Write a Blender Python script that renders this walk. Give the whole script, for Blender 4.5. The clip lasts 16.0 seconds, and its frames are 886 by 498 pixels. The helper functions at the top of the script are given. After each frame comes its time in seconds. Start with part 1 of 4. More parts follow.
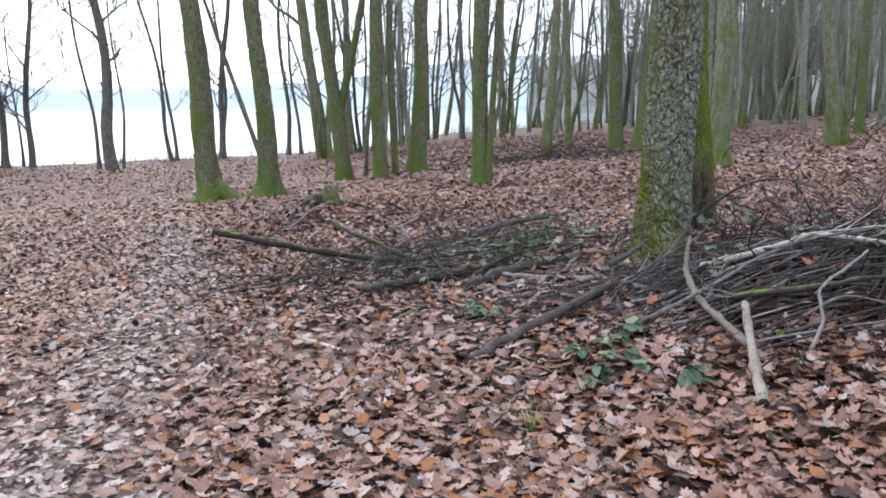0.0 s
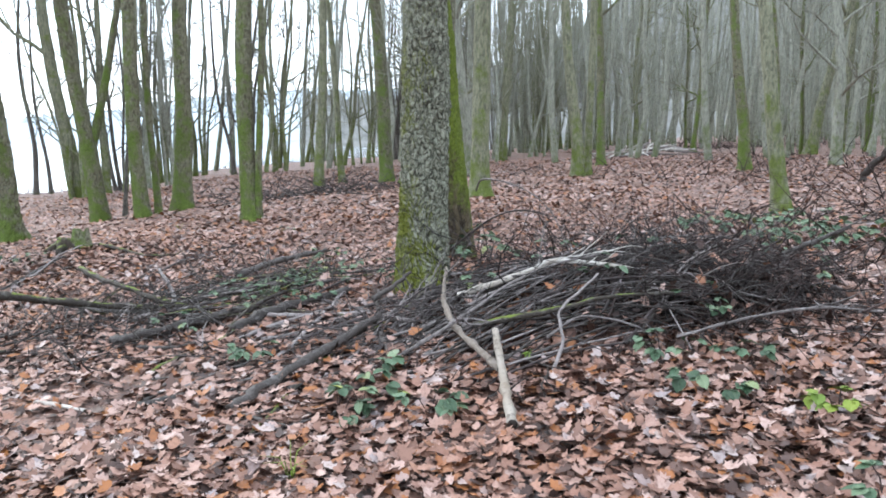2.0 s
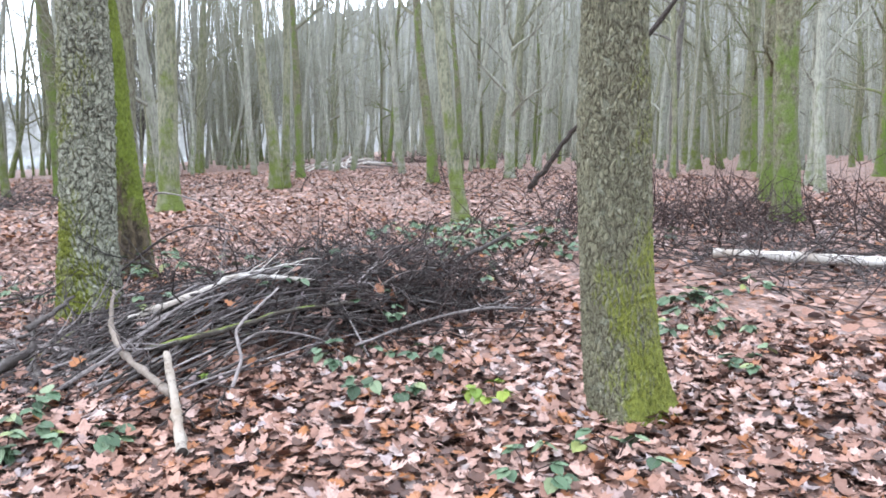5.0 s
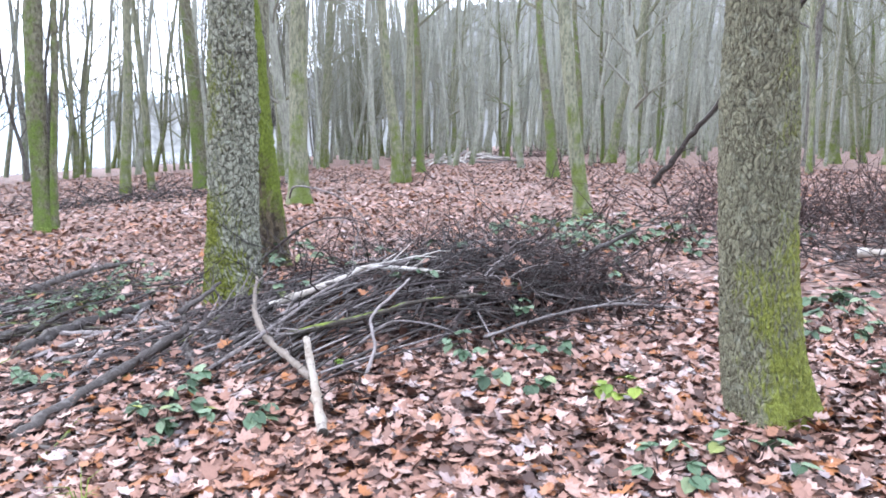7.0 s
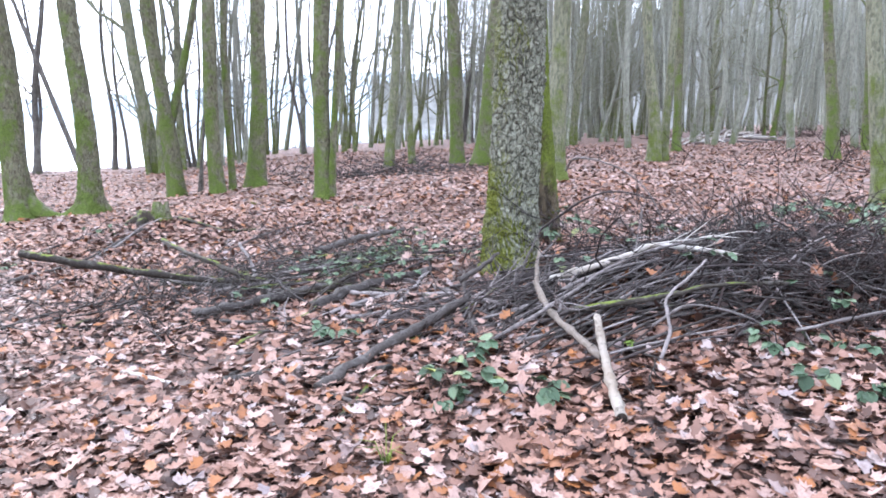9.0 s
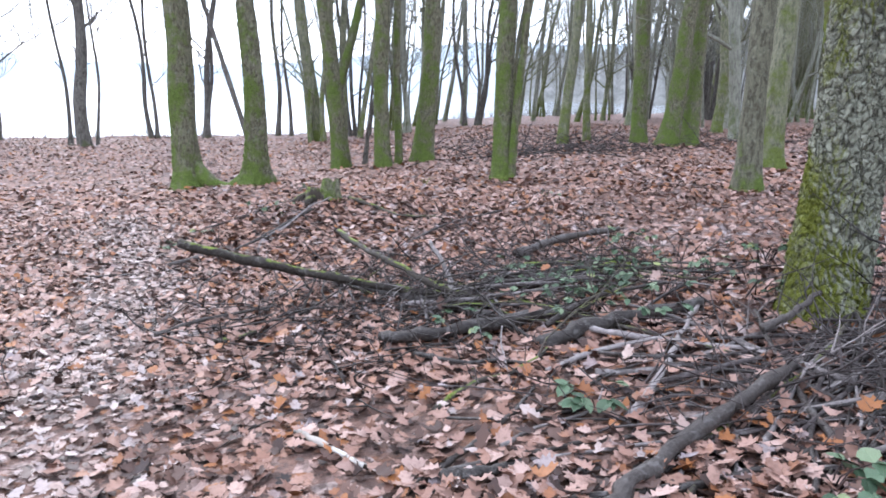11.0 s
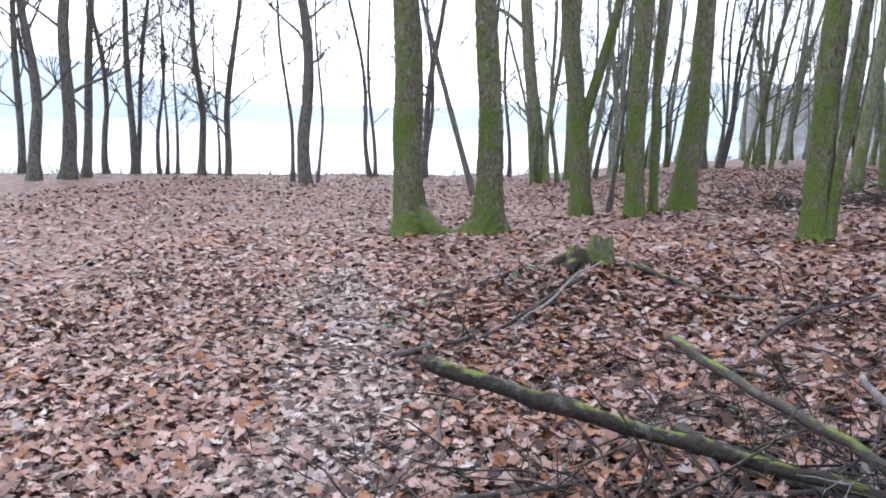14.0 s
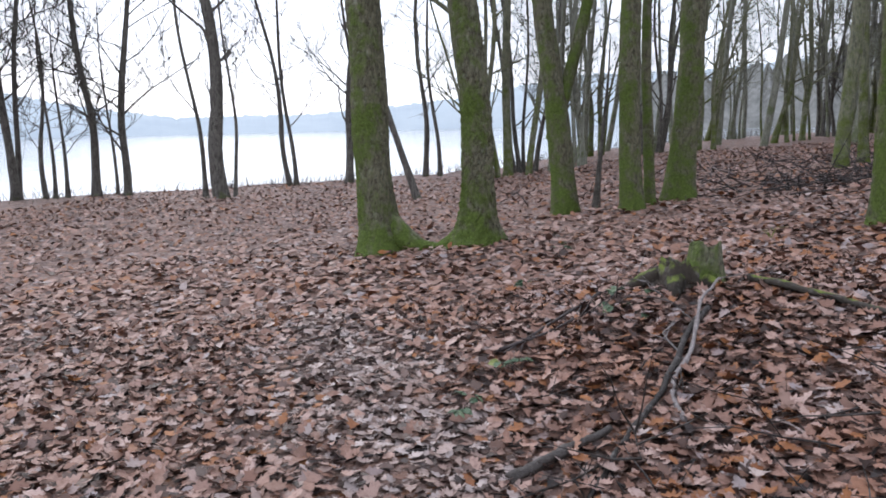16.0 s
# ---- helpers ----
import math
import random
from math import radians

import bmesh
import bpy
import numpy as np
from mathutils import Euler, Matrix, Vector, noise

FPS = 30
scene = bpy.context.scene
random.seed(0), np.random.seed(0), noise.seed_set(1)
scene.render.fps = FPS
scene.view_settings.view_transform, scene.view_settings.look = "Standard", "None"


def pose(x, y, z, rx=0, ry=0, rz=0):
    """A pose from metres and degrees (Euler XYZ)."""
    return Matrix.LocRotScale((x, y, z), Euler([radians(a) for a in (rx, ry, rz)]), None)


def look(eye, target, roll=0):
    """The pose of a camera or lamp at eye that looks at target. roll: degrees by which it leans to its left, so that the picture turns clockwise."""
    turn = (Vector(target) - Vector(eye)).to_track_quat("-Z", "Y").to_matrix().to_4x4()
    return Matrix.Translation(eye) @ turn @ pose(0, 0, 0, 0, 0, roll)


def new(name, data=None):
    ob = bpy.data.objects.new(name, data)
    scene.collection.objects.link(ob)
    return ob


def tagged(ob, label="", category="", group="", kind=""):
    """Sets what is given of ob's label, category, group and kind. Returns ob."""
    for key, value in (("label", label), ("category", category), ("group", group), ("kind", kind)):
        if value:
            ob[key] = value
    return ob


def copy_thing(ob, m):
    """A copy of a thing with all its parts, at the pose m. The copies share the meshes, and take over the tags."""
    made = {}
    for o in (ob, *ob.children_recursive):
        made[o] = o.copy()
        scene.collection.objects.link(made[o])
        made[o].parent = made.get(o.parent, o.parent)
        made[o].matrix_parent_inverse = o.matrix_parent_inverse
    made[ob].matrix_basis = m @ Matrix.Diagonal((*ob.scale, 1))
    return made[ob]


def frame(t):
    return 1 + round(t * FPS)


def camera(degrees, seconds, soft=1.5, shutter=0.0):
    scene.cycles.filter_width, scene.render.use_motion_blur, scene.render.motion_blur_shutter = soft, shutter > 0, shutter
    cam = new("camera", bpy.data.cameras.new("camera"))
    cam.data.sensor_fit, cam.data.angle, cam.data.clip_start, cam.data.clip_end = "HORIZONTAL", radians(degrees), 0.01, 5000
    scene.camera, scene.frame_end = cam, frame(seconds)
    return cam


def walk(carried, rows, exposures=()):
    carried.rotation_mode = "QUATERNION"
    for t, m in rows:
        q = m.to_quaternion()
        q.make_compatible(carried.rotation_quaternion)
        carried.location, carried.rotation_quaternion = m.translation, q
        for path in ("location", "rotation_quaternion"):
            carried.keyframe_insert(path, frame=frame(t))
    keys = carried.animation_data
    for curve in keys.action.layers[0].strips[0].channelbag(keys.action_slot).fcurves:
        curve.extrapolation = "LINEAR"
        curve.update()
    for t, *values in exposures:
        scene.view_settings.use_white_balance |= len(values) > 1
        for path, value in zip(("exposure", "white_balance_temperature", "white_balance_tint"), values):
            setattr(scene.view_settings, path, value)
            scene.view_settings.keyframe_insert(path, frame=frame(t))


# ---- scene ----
cam = camera(60.0, 16.0, soft=1.8)
PATH = [
    (0, (-0.078, -0.079, 1.512), (-0.023, 1.884, 1.135), -0.2),
    (0.5, (-0.058, -0.068, 1.518), (0.065, 1.896, 1.16), -0.1),
    (1, (-0.039, -0.074, 1.53), (0.183, 1.886, 1.199), -0.2),
    (1.5, (0.011, -0.074, 1.533), (0.446, 1.852, 1.219), 0.1),
    (2, (0.061, -0.086, 1.54), (0.673, 1.795, 1.246), -0.2),
    (2.5, (0.101, -0.094, 1.539), (0.857, 1.736, 1.262), 0.0),
    (3, (0.135, -0.11, 1.542), (1.017, 1.666, 1.281), 0.1),
    (3.5, (0.175, -0.12, 1.542), (1.18, 1.591, 1.288), 0.2),
    (4, (0.218, -0.131, 1.543), (1.333, 1.511, 1.296), 0.3),
    (4.2, (0.233, -0.141, 1.543), (1.392, 1.469, 1.297), 0.3),
    (5.25, (0.235, -0.145, 1.543), (1.513, 1.373, 1.283), 0.8),
    (6.3, (0.186, -0.134, 1.541), (1.363, 1.459, 1.266), 1.4),
    (6.5, (0.173, -0.134, 1.542), (1.311, 1.486, 1.265), 1.2),
    (7, (0.137, -0.13, 1.541), (1.162, 1.566, 1.266), 0.5),
    (7.5, (0.075, -0.126, 1.537), (0.962, 1.645, 1.258), 0.4),
    (8, (0.006, -0.157, 1.543), (0.809, 1.653, 1.26), 0.8),
    (8.5, (-0.045, -0.107, 1.523), (0.622, 1.752, 1.206), 1.6),
    (9, (-0.071, 0.191, 1.47), (0.386, 2.109, 1.135), 0.7),
    (9.5, (-0.115, 0.559, 1.493), (0.207, 2.493, 1.102), 1.3),
    (9.7, (-0.182, 0.69, 1.477), (0.099, 2.628, 1.07), 1.3),
    (11.8, (-0.585, 2.451, 1.428), (-0.588, 4.408, 1.013), 0.8),
    (12, (-0.617, 2.555, 1.416), (-0.649, 4.511, 1.002), 0.2),
    (12.5, (-0.66, 3.018, 1.388), (-0.787, 4.975, 0.994), 1.2),
    (13, (-0.854, 3.414, 1.338), (-1.078, 5.364, 0.956), 0.7),
    (13.5, (-1.036, 3.852, 1.294), (-1.332, 5.804, 0.975), -0.0),
    (14, (-1.367, 4.311, 1.259), (-1.789, 6.239, 0.933), 2.0),
    (14.5, (-1.776, 4.705, 1.235), (-2.172, 6.632, 0.877), 0.0),
    (15, (-2.099, 5.258, 1.189), (-2.438, 7.196, 0.834), 0.2),
    (15.5, (-2.437, 5.774, 1.154), (-2.686, 7.736, 0.86), -0.3),
    (16, (-2.733, 6.25, 1.09), (-2.914, 8.216, 0.77), -1.3),
]
EXPOSURES = [(0, -0.15, 6300, 10), (1, 0.0, 6300, 9), (2, 0.3, 6300, 8), (3.5, 0.66, 6300, 8), (4.2, 0.72, 6400, 10), (6.5, 0.9, 6150, 16), (9, 0.75, 6050, 17), (9.7, 0.55, 6050, 17), (12.5, 0.18, 6150, 14), (14, -0.05, 6200, 14), (14.5, -0.33, 6300, 14), (15, -0.42, 6350, 14), (15.5, -0.38, 6400, 14), (16, -0.62, 6450, 15)]
walk(cam, [(t, look(eye, target, roll)) for t, eye, target, roll in PATH], EXPOSURES)

# ---- light: overcast winter sky over a lake, weak wide sun ----
SUN_EL, SUN_AZ = 38.0, -35.0
world = bpy.data.worlds.new("overcast_sky")
world.use_nodes = True
scene.world = world
wt = world.node_tree
wt.nodes.clear()
w_out = wt.nodes.new("ShaderNodeOutputWorld")
w_add = wt.nodes.new("ShaderNodeAddShader")
w_sky = wt.nodes.new("ShaderNodeTexSky")
w_sky.sky_type, w_sky.sun_disc = "NISHITA", False
w_sky.sun_elevation, w_sky.sun_rotation = radians(SUN_EL), radians(SUN_AZ)
w_b1 = wt.nodes.new("ShaderNodeBackground")
w_b1.inputs["Strength"].default_value = 0.05
w_b2 = wt.nodes.new("ShaderNodeBackground")
w_b2.inputs["Color"].default_value = (0.88, 0.95, 1.06, 1)
w_b2.inputs["Strength"].default_value = 2.45
wt.links.new(w_sky.outputs[0], w_b1.inputs["Color"])
wt.links.new(w_b1.outputs[0], w_add.inputs[0])
wt.links.new(w_b2.outputs[0], w_add.inputs[1])
wt.links.new(w_add.outputs[0], w_out.inputs["Surface"])
sun_data = bpy.data.lights.new("sun", "SUN")
sun_data.energy, sun_data.angle, sun_data.color = 1.5, radians(25), (1.0, 0.96, 0.9)
sun = new("sun", sun_data)
sx, sy = math.sin(radians(SUN_AZ)), math.cos(radians(SUN_AZ))
sun.matrix_world = look((sx * 30, sy * 30, 30 * math.tan(radians(SUN_EL))), (0, 0, 0))


# ---- materials ----
class Nodes:
    def __init__(self, name):
        self.mat = bpy.data.materials.new(name)
        self.mat.use_nodes = True
        self.t = self.mat.node_tree
        self.t.nodes.clear()
        self.out = self.t.nodes.new("ShaderNodeOutputMaterial")
        self.bsdf = self.t.nodes.new("ShaderNodeBsdfPrincipled")
        self.t.links.new(self.bsdf.outputs[0], self.out.inputs["Surface"])

    def put(self, socket, v):
        if hasattr(v, "is_output"):
            self.t.links.new(v, socket)
        elif isinstance(v, (tuple, list)) and socket.type == "RGBA":
            socket.default_value = (*v[:3], 1)
        else:
            socket.default_value = v

    def node(self, kind, out=0, **ins):
        n = self.t.nodes.new(kind)
        for k, v in ins.items():
            self.put(n.inputs[int(k[1:])] if k[0] == "i" and k[1:].isdigit() else n.inputs[k], v)
        return n.outputs[out]

    def coord(self, kind="Object"):
        return self.t.nodes.new("ShaderNodeTexCoord").outputs[kind]

    def scaled(self, v, sc):
        return self.node("ShaderNodeMapping", Vector=v, Scale=sc)

    def noise(self, v, scale, detail=4.0, rough=0.55):
        return self.node("ShaderNodeTexNoise", 0, Vector=v, Scale=scale, Detail=detail, Roughness=rough)

    def math(self, op, a, b=0.0):
        n = self.t.nodes.new("ShaderNodeMath")
        n.operation = op
        self.put(n.inputs[0], a)
        self.put(n.inputs[1], b)
        return n.outputs[0]

    def span(self, v, a, b, c=0.0, d=1.0):
        n = self.t.nodes.new("ShaderNodeMapRange")
        for i, q in enumerate((v, a, b, c, d)):
            self.put(n.inputs[i], q)
        return n.outputs[0]

    def mix(self, f, a, b):
        n = self.t.nodes.new("ShaderNodeMix")
        n.data_type = "RGBA"
        self.put(n.inputs[0], f)
        self.put(n.inputs[6], a)
        self.put(n.inputs[7], b)
        return n.outputs[2]

    def ramp(self, f, stops, constant=False):
        n = self.t.nodes.new("ShaderNodeValToRGB")
        e = n.color_ramp.elements
        for i, (p, c) in enumerate(stops):
            el = e[i] if i < 2 else e.new(p)
            el.position, el.color = p, (*c, 1)
        if constant:
            n.color_ramp.interpolation = "CONSTANT"
        self.put(n.inputs[0], f)
        return n.outputs[0]

    def bump(self, h, strength, dist):
        return self.node("ShaderNodeBump", 0, Strength=strength, Distance=dist, Height=h)

    def done(self, color, rough=0.8, normal=None, spec=0.5, sheen=0.0):
        self.put(self.bsdf.inputs["Base Color"], color)
        self.put(self.bsdf.inputs["Roughness"], rough)
        self.put(self.bsdf.inputs["Specular IOR Level"], spec)
        if normal is not None:
            self.put(self.bsdf.inputs["Normal"], normal)
        return self.mat


def bark(name, light, dark, moss_col, moss, height=2.2, side=(0, 0, 0), cell=(28, 28, 14), depth=0.012, lichen=0.25, crackmix=0.55, low_w=0.55, side_w=0.45, streak=0.5, grain=(22, 22, 5)):
    """Fissured bark with moss that grows from the foot and on one side."""
    k = Nodes(name)
    co = k.coord()
    warp = k.node("ShaderNodeVectorMath", 0, i0=co, i1=k.node("ShaderNodeTexNoise", 1, Vector=co, Scale=9.0, Detail=2.0))
    warp_n = warp.node
    warp_n.operation = "MULTIPLY_ADD"
    warp_n.inputs[0].default_value = (0, 0, 0)
    k.put(warp_n.inputs[0], k.node("ShaderNodeTexNoise", 1, Vector=co, Scale=13.0, Detail=5.0))
    warp_n.inputs[1].default_value = (0.075, 0.075, 0.12)
    for l in [l for l in k.t.links if l.to_socket == warp_n.inputs[1]]:
        k.t.links.remove(l)
    k.put(warp_n.inputs[2], co)
    sc = k.scaled(warp, cell)
    v = k.t.nodes.new("ShaderNodeTexVoronoi")
    v.feature = "DISTANCE_TO_EDGE"
    k.put(v.inputs["Vector"], sc)
    v.inputs["Scale"].default_value = 1.0
    crack = k.span(v.outputs["Distance"], 0.0, 0.15)
    n1 = k.noise(co, 6.0, 5)
    n2 = k.noise(co, 60.0, 4)
    n3 = k.noise(co, 1.4, 3)
    tone = k.math("ADD", k.math("MULTIPLY", crack, crackmix), k.math("MULTIPLY", k.math("ADD", k.math("MULTIPLY", n2, 0.6), k.math("MULTIPLY", n1, 0.4)), 1.05 - crackmix))
    fiss = k.span(k.noise(k.scaled(warp, grain), 1.0, 7, 0.62), 0.40, 0.56)
    tone = k.math("ADD", k.math("MULTIPLY", tone, 1.0 - streak), k.math("MULTIPLY", fiss, streak))
    col = k.mix(k.span(tone, 0.2, 0.85), dark, light)
    col = k.mix(k.span(k.noise(co, 17.0, 6), 0.56, 0.66, 0.0, lichen), col, (0.31, 0.33, 0.26))
    z = k.node("ShaderNodeSeparateXYZ", 2, i0=co)
    low = k.span(z, 0.0, height, 1.0, 0.0)
    nor = k.t.nodes.new("ShaderNodeNewGeometry").outputs["Normal"]
    dot = k.t.nodes.new("ShaderNodeVectorMath")
    dot.operation = "DOT_PRODUCT"
    k.put(dot.inputs[0], nor)
    dot.inputs[1].default_value = side
    m = k.math("ADD", k.math("MULTIPLY", low, low_w), k.math("MULTIPLY", dot.outputs["Value"], side_w))
    m = k.math("ADD", m, k.math("MULTIPLY", k.math("SUBTRACT", n1, 0.5), 1.5))
    m = k.math("ADD", m, k.math("MULTIPLY", k.math("SUBTRACT", n3, 0.5), 1.7))
    m = k.math("ADD", m, moss - 0.5)
    mask = k.span(k.math("ADD", m, k.math("MULTIPLY", k.math("SUBTRACT", n2, 0.5), 0.6)), 0.15, 0.6)
    mc = k.mix(k.span(k.noise(co, 40.0, 5), 0.3, 0.7), tuple(c * 0.45 for c in moss_col), moss_col)
    col = k.mix(mask, col, mc)
    fuzz = k.noise(co, 160.0, 3, 0.7)
    h = k.math("ADD", k.math("MULTIPLY", crack, crackmix * 1.6), k.math("ADD", k.math("MULTIPLY", n2, 0.5), k.math("MULTIPLY", fiss, streak * 2.0)))
    h = k.math("ADD", h, k.math("MULTIPLY", k.math("MULTIPLY", fuzz, mask), 1.2))
    return k.done(col, 0.85, k.bump(h, 0.9, depth), 0.25)


MOSS = (0.135, 0.195, 0.04)
BARK_OLD = bark("bark_grey_plated", (0.28, 0.29, 0.225), (0.055, 0.052, 0.04), (0.19, 0.215, 0.03), 0.27, 1.0, (-0.95, -0.1, 0), (26, 26, 14), 0.014, 0.5, 0.62, 0.55, 0.6, 0.25, (30, 30, 14))
BARK_EDGE = bark("bark_brown_ridged", (0.19, 0.187, 0.125), (0.045, 0.041, 0.028), (0.25, 0.285, 0.055), 0.42, 1.25, (0.8, -0.45, 0), (52, 52, 17), 0.010, 0.4, 0.5, 0.85, 0.5, 0.3, (70, 70, 22))
BARK_MOSSY = bark("bark_mossy", (0.185, 0.178, 0.118), (0.052, 0.048, 0.033), MOSS, 0.5, 3.2, (-0.4, -0.3, 0), (22, 22, 10), 0.010, 0.35, 0.35, 0.42, 0.5, 0.4, (26, 26, 9))
BARK_SNAG = bark("bark_brown_below_moss", (0.105, 0.082, 0.052), (0.026, 0.02, 0.014), (0.165, 0.215, 0.03), 1.15, 1.1, (0.95, -0.25, 0), (24, 24, 7), 0.01, 0.15, 0.45, -0.85, 0.35)
BARK_OLIVE = bark("bark_olive_grey", (0.17, 0.168, 0.118), (0.06, 0.056, 0.04), MOSS, 0.2, 1.0, (-0.3, -0.2, 0), (26, 26, 12), 0.008, 0.3, 0.35)
BARK_GREEN = bark("bark_green_lichen", (0.215, 0.22, 0.15), (0.085, 0.086, 0.06), (0.135, 0.175, 0.04), 0.38, 2.8, (-0.1, -0.4, 0), (16, 16, 5), 0.005, 0.3, 0.3)
BARK_DARK = bark("bark_dark_grey", (0.15, 0.14, 0.125), (0.05, 0.046, 0.042), (0.10, 0.12, 0.04), 0.05, 1.2, (0, 0, 0), (18, 18, 6), 0.005, 0.25, 0.3)
# Bark paled in its colour to imitate mist over distant trunks.
BARK_HAZED = bark("bark_far_hazed", (0.29, 0.30, 0.25), (0.15, 0.155, 0.13), (0.18, 0.21, 0.11), 0.28, 4.0, (-0.2, -0.2, 0), (9, 9, 2), 0.004, 0.3, 0.3)


def wood(name, light, dark, moss=0.0, scale=30.0, rough=0.8):
    k = Nodes(name)
    co = k.coord()
    n = k.noise(co, scale, 5)
    b = k.noise(co, 7.0, 6, 0.65)
    r = k.t.nodes.new("ShaderNodeObjectInfo").outputs["Random"]
    isl = k.t.nodes.new("ShaderNodeNewGeometry").outputs["Random Per Island"]
    f = k.math("ADD", k.math("MULTIPLY", n, 0.8), k.math("MULTIPLY", k.math("SUBTRACT", k.math("ADD", r, isl), 1.0), 0.35))
    col = k.mix(k.span(f, 0.15, 0.75), dark, light)
    col = k.mix(k.span(k.noise(co, 16.0, 6, 0.65), 0.56, 0.62, 0.0, 0.6), col, tuple(0.7 * c + 0.07 for c in light))
    if moss:
        up = k.node("ShaderNodeSeparateXYZ", 2, i0=k.t.nodes.new("ShaderNodeNewGeometry").outputs["Normal"])
        m = k.math("ADD", k.math("MULTIPLY", up, 0.3), b)
        mask = k.span(m, 1.0 - moss, 1.12 - moss)
        col = k.mix(mask, col, k.mix(k.noise(co, 70.0, 3), (0.06, 0.085, 0.014), (0.17, 0.215, 0.035)))
    return k.done(col, rough, k.bump(k.math("ADD", n, k.math("MULTIPLY", b, 1.5)), 0.8, 0.008), 0.3)


LOG = wood("wet_bark_log", (0.07, 0.059, 0.054), (0.010, 0.008, 0.007), 0.03, 55.0, 0.55)
LOG_MOSS = wood("mossy_log", (0.075, 0.064, 0.052), (0.014, 0.011, 0.009), 0.26, 55.0)
LOG_GREEN = wood("moss_covered_log", (0.075, 0.064, 0.052), (0.014, 0.011, 0.009), 0.5, 55.0)
# TWIG and TWIG_RED are near black in place of shade inside the pile.
TWIG = wood("dead_twig", (0.066, 0.052, 0.051), (0.006, 0.0045, 0.004), 0.0, 30.0, 0.55)
TWIG_GREY = wood("grey_twig", (0.29, 0.26, 0.255), (0.06, 0.052, 0.05), 0.0)
TWIG_TAN = wood("tan_stick", (0.21, 0.178, 0.15), (0.075, 0.06, 0.048), 0.0)
STUMP_MOSS = wood("mossy_rotten_wood", (0.045, 0.034, 0.024), (0.010, 0.008, 0.006), 0.3)
TWIG_RED = wood("brown_dead_stem", (0.06, 0.034, 0.03), (0.007, 0.0045, 0.004), 0.0)
CUT = wood("cut_end_wood", (0.04, 0.03, 0.024), (0.015, 0.011, 0.009), 0.0)


def birch(name, pale, brown):
    k = Nodes(name)
    co = k.coord()
    bands = k.noise(k.scaled(co, (4, 4, 4)), 7.0, 6, 0.7)
    col = k.mix(k.span(bands, 0.52, 0.66), pale, (0.07, 0.055, 0.04))
    col = k.mix(k.span(k.noise(co, 3.0, 3), 0.5, 0.7), col, brown)
    return k.done(col, 0.6, k.bump(bands, 0.4, 0.003), 0.3)


BIRCH = birch("birch_bark", (0.46, 0.44, 0.41), (0.26, 0.22, 0.18))
BIRCH_OLD = birch("old_birch_bark", (0.27, 0.24, 0.205), (0.16, 0.12, 0.085))
LEAF_STOPS = [(0.0, (0.03, 0.017, 0.015)), (0.12, (0.085, 0.045, 0.034)), (0.26, (0.25, 0.138, 0.103)), (0.40, (0.19, 0.10, 0.074)),
              (0.56, (0.315, 0.198, 0.162)), (0.74, (0.395, 0.28, 0.246)), (0.80, (0.20, 0.078, 0.033)), (0.88, (0.28, 0.11, 0.036)), (0.93, (0.22, 0.188, 0.195)), (1.0, (0.42, 0.335, 0.305))]
# Near-black browns that stand in for shade in gaps between leaves.
GAP_SHADE_STOPS = [(0.0, (0.010, 0.007, 0.007)), (0.35, (0.034, 0.02, 0.017)), (0.65, (0.075, 0.042, 0.033)), (0.85, (0.13, 0.075, 0.06)), (1.0, (0.14, 0.058, 0.028))]
TRODDEN = [(0.0, (0.03, 0.02, 0.018)), (0.2, (0.10, 0.064, 0.055)), (0.45, (0.26, 0.178, 0.152)), (0.72, (0.37, 0.285, 0.258)), (0.9, (0.28, 0.235, 0.228)), (1.0, (0.45, 0.375, 0.352))]


def leaf_mat(name, per_object=False, stops=LEAF_STOPS, rough=0.42, patches=False):
    k = Nodes(name)
    co = k.coord()
    if per_object:
        r = k.t.nodes.new("ShaderNodeObjectInfo").outputs["Random"]
    else:
        r = k.t.nodes.new("ShaderNodeNewGeometry").outputs["Random Per Island"]
    n = k.noise(co, 45.0, 4)
    col = k.ramp(r, stops)
    if patches:
        drift = k.span(k.noise(co, 1.1, 3), 0.52, 0.66, 0.0, 0.55)
        col = k.mix(k.math("MULTIPLY", drift, k.span(r, 0.25, 0.6)), col, (0.25, 0.10, 0.045))
    col = k.mix(k.span(n, 0.5, 0.75, 0.0, 0.5), col, (0.10, 0.055, 0.04))
    col = k.mix(k.span(k.noise(co, 150.0, 2), 0.6, 0.72, 0.0, 0.5), col, (0.07, 0.04, 0.03))
    return k.done(col, k.span(n, 0.3, 0.7, rough - 0.05, rough + 0.25), k.bump(n, 0.4, 0.004), 0.28)


LEAF = leaf_mat("fallen_oak_leaves", patches=True)
LEAF_GAP_SHADE = leaf_mat("gap_shade_leaves", False, GAP_SHADE_STOPS, 0.38)
LEAF_PATH = leaf_mat("trodden_pale_leaves", False, TRODDEN, 0.36)
LEAF_ONE = leaf_mat("fallen_oak_leaf", True, patches=True)
GREENS = [(0.0, (0.022, 0.052, 0.026)), (0.35, (0.048, 0.098, 0.052)), (0.7, (0.095, 0.155, 0.09)), (0.93, (0.145, 0.20, 0.115)), (1.0, (0.23, 0.25, 0.05))]
BRAMBLE = leaf_mat("bramble_leaf_green", True, GREENS, 0.4)
LIME = leaf_mat("lime_green_leaf", True, [(0.0, (0.10, 0.17, 0.025)), (1.0, (0.20, 0.26, 0.04))], 0.5)


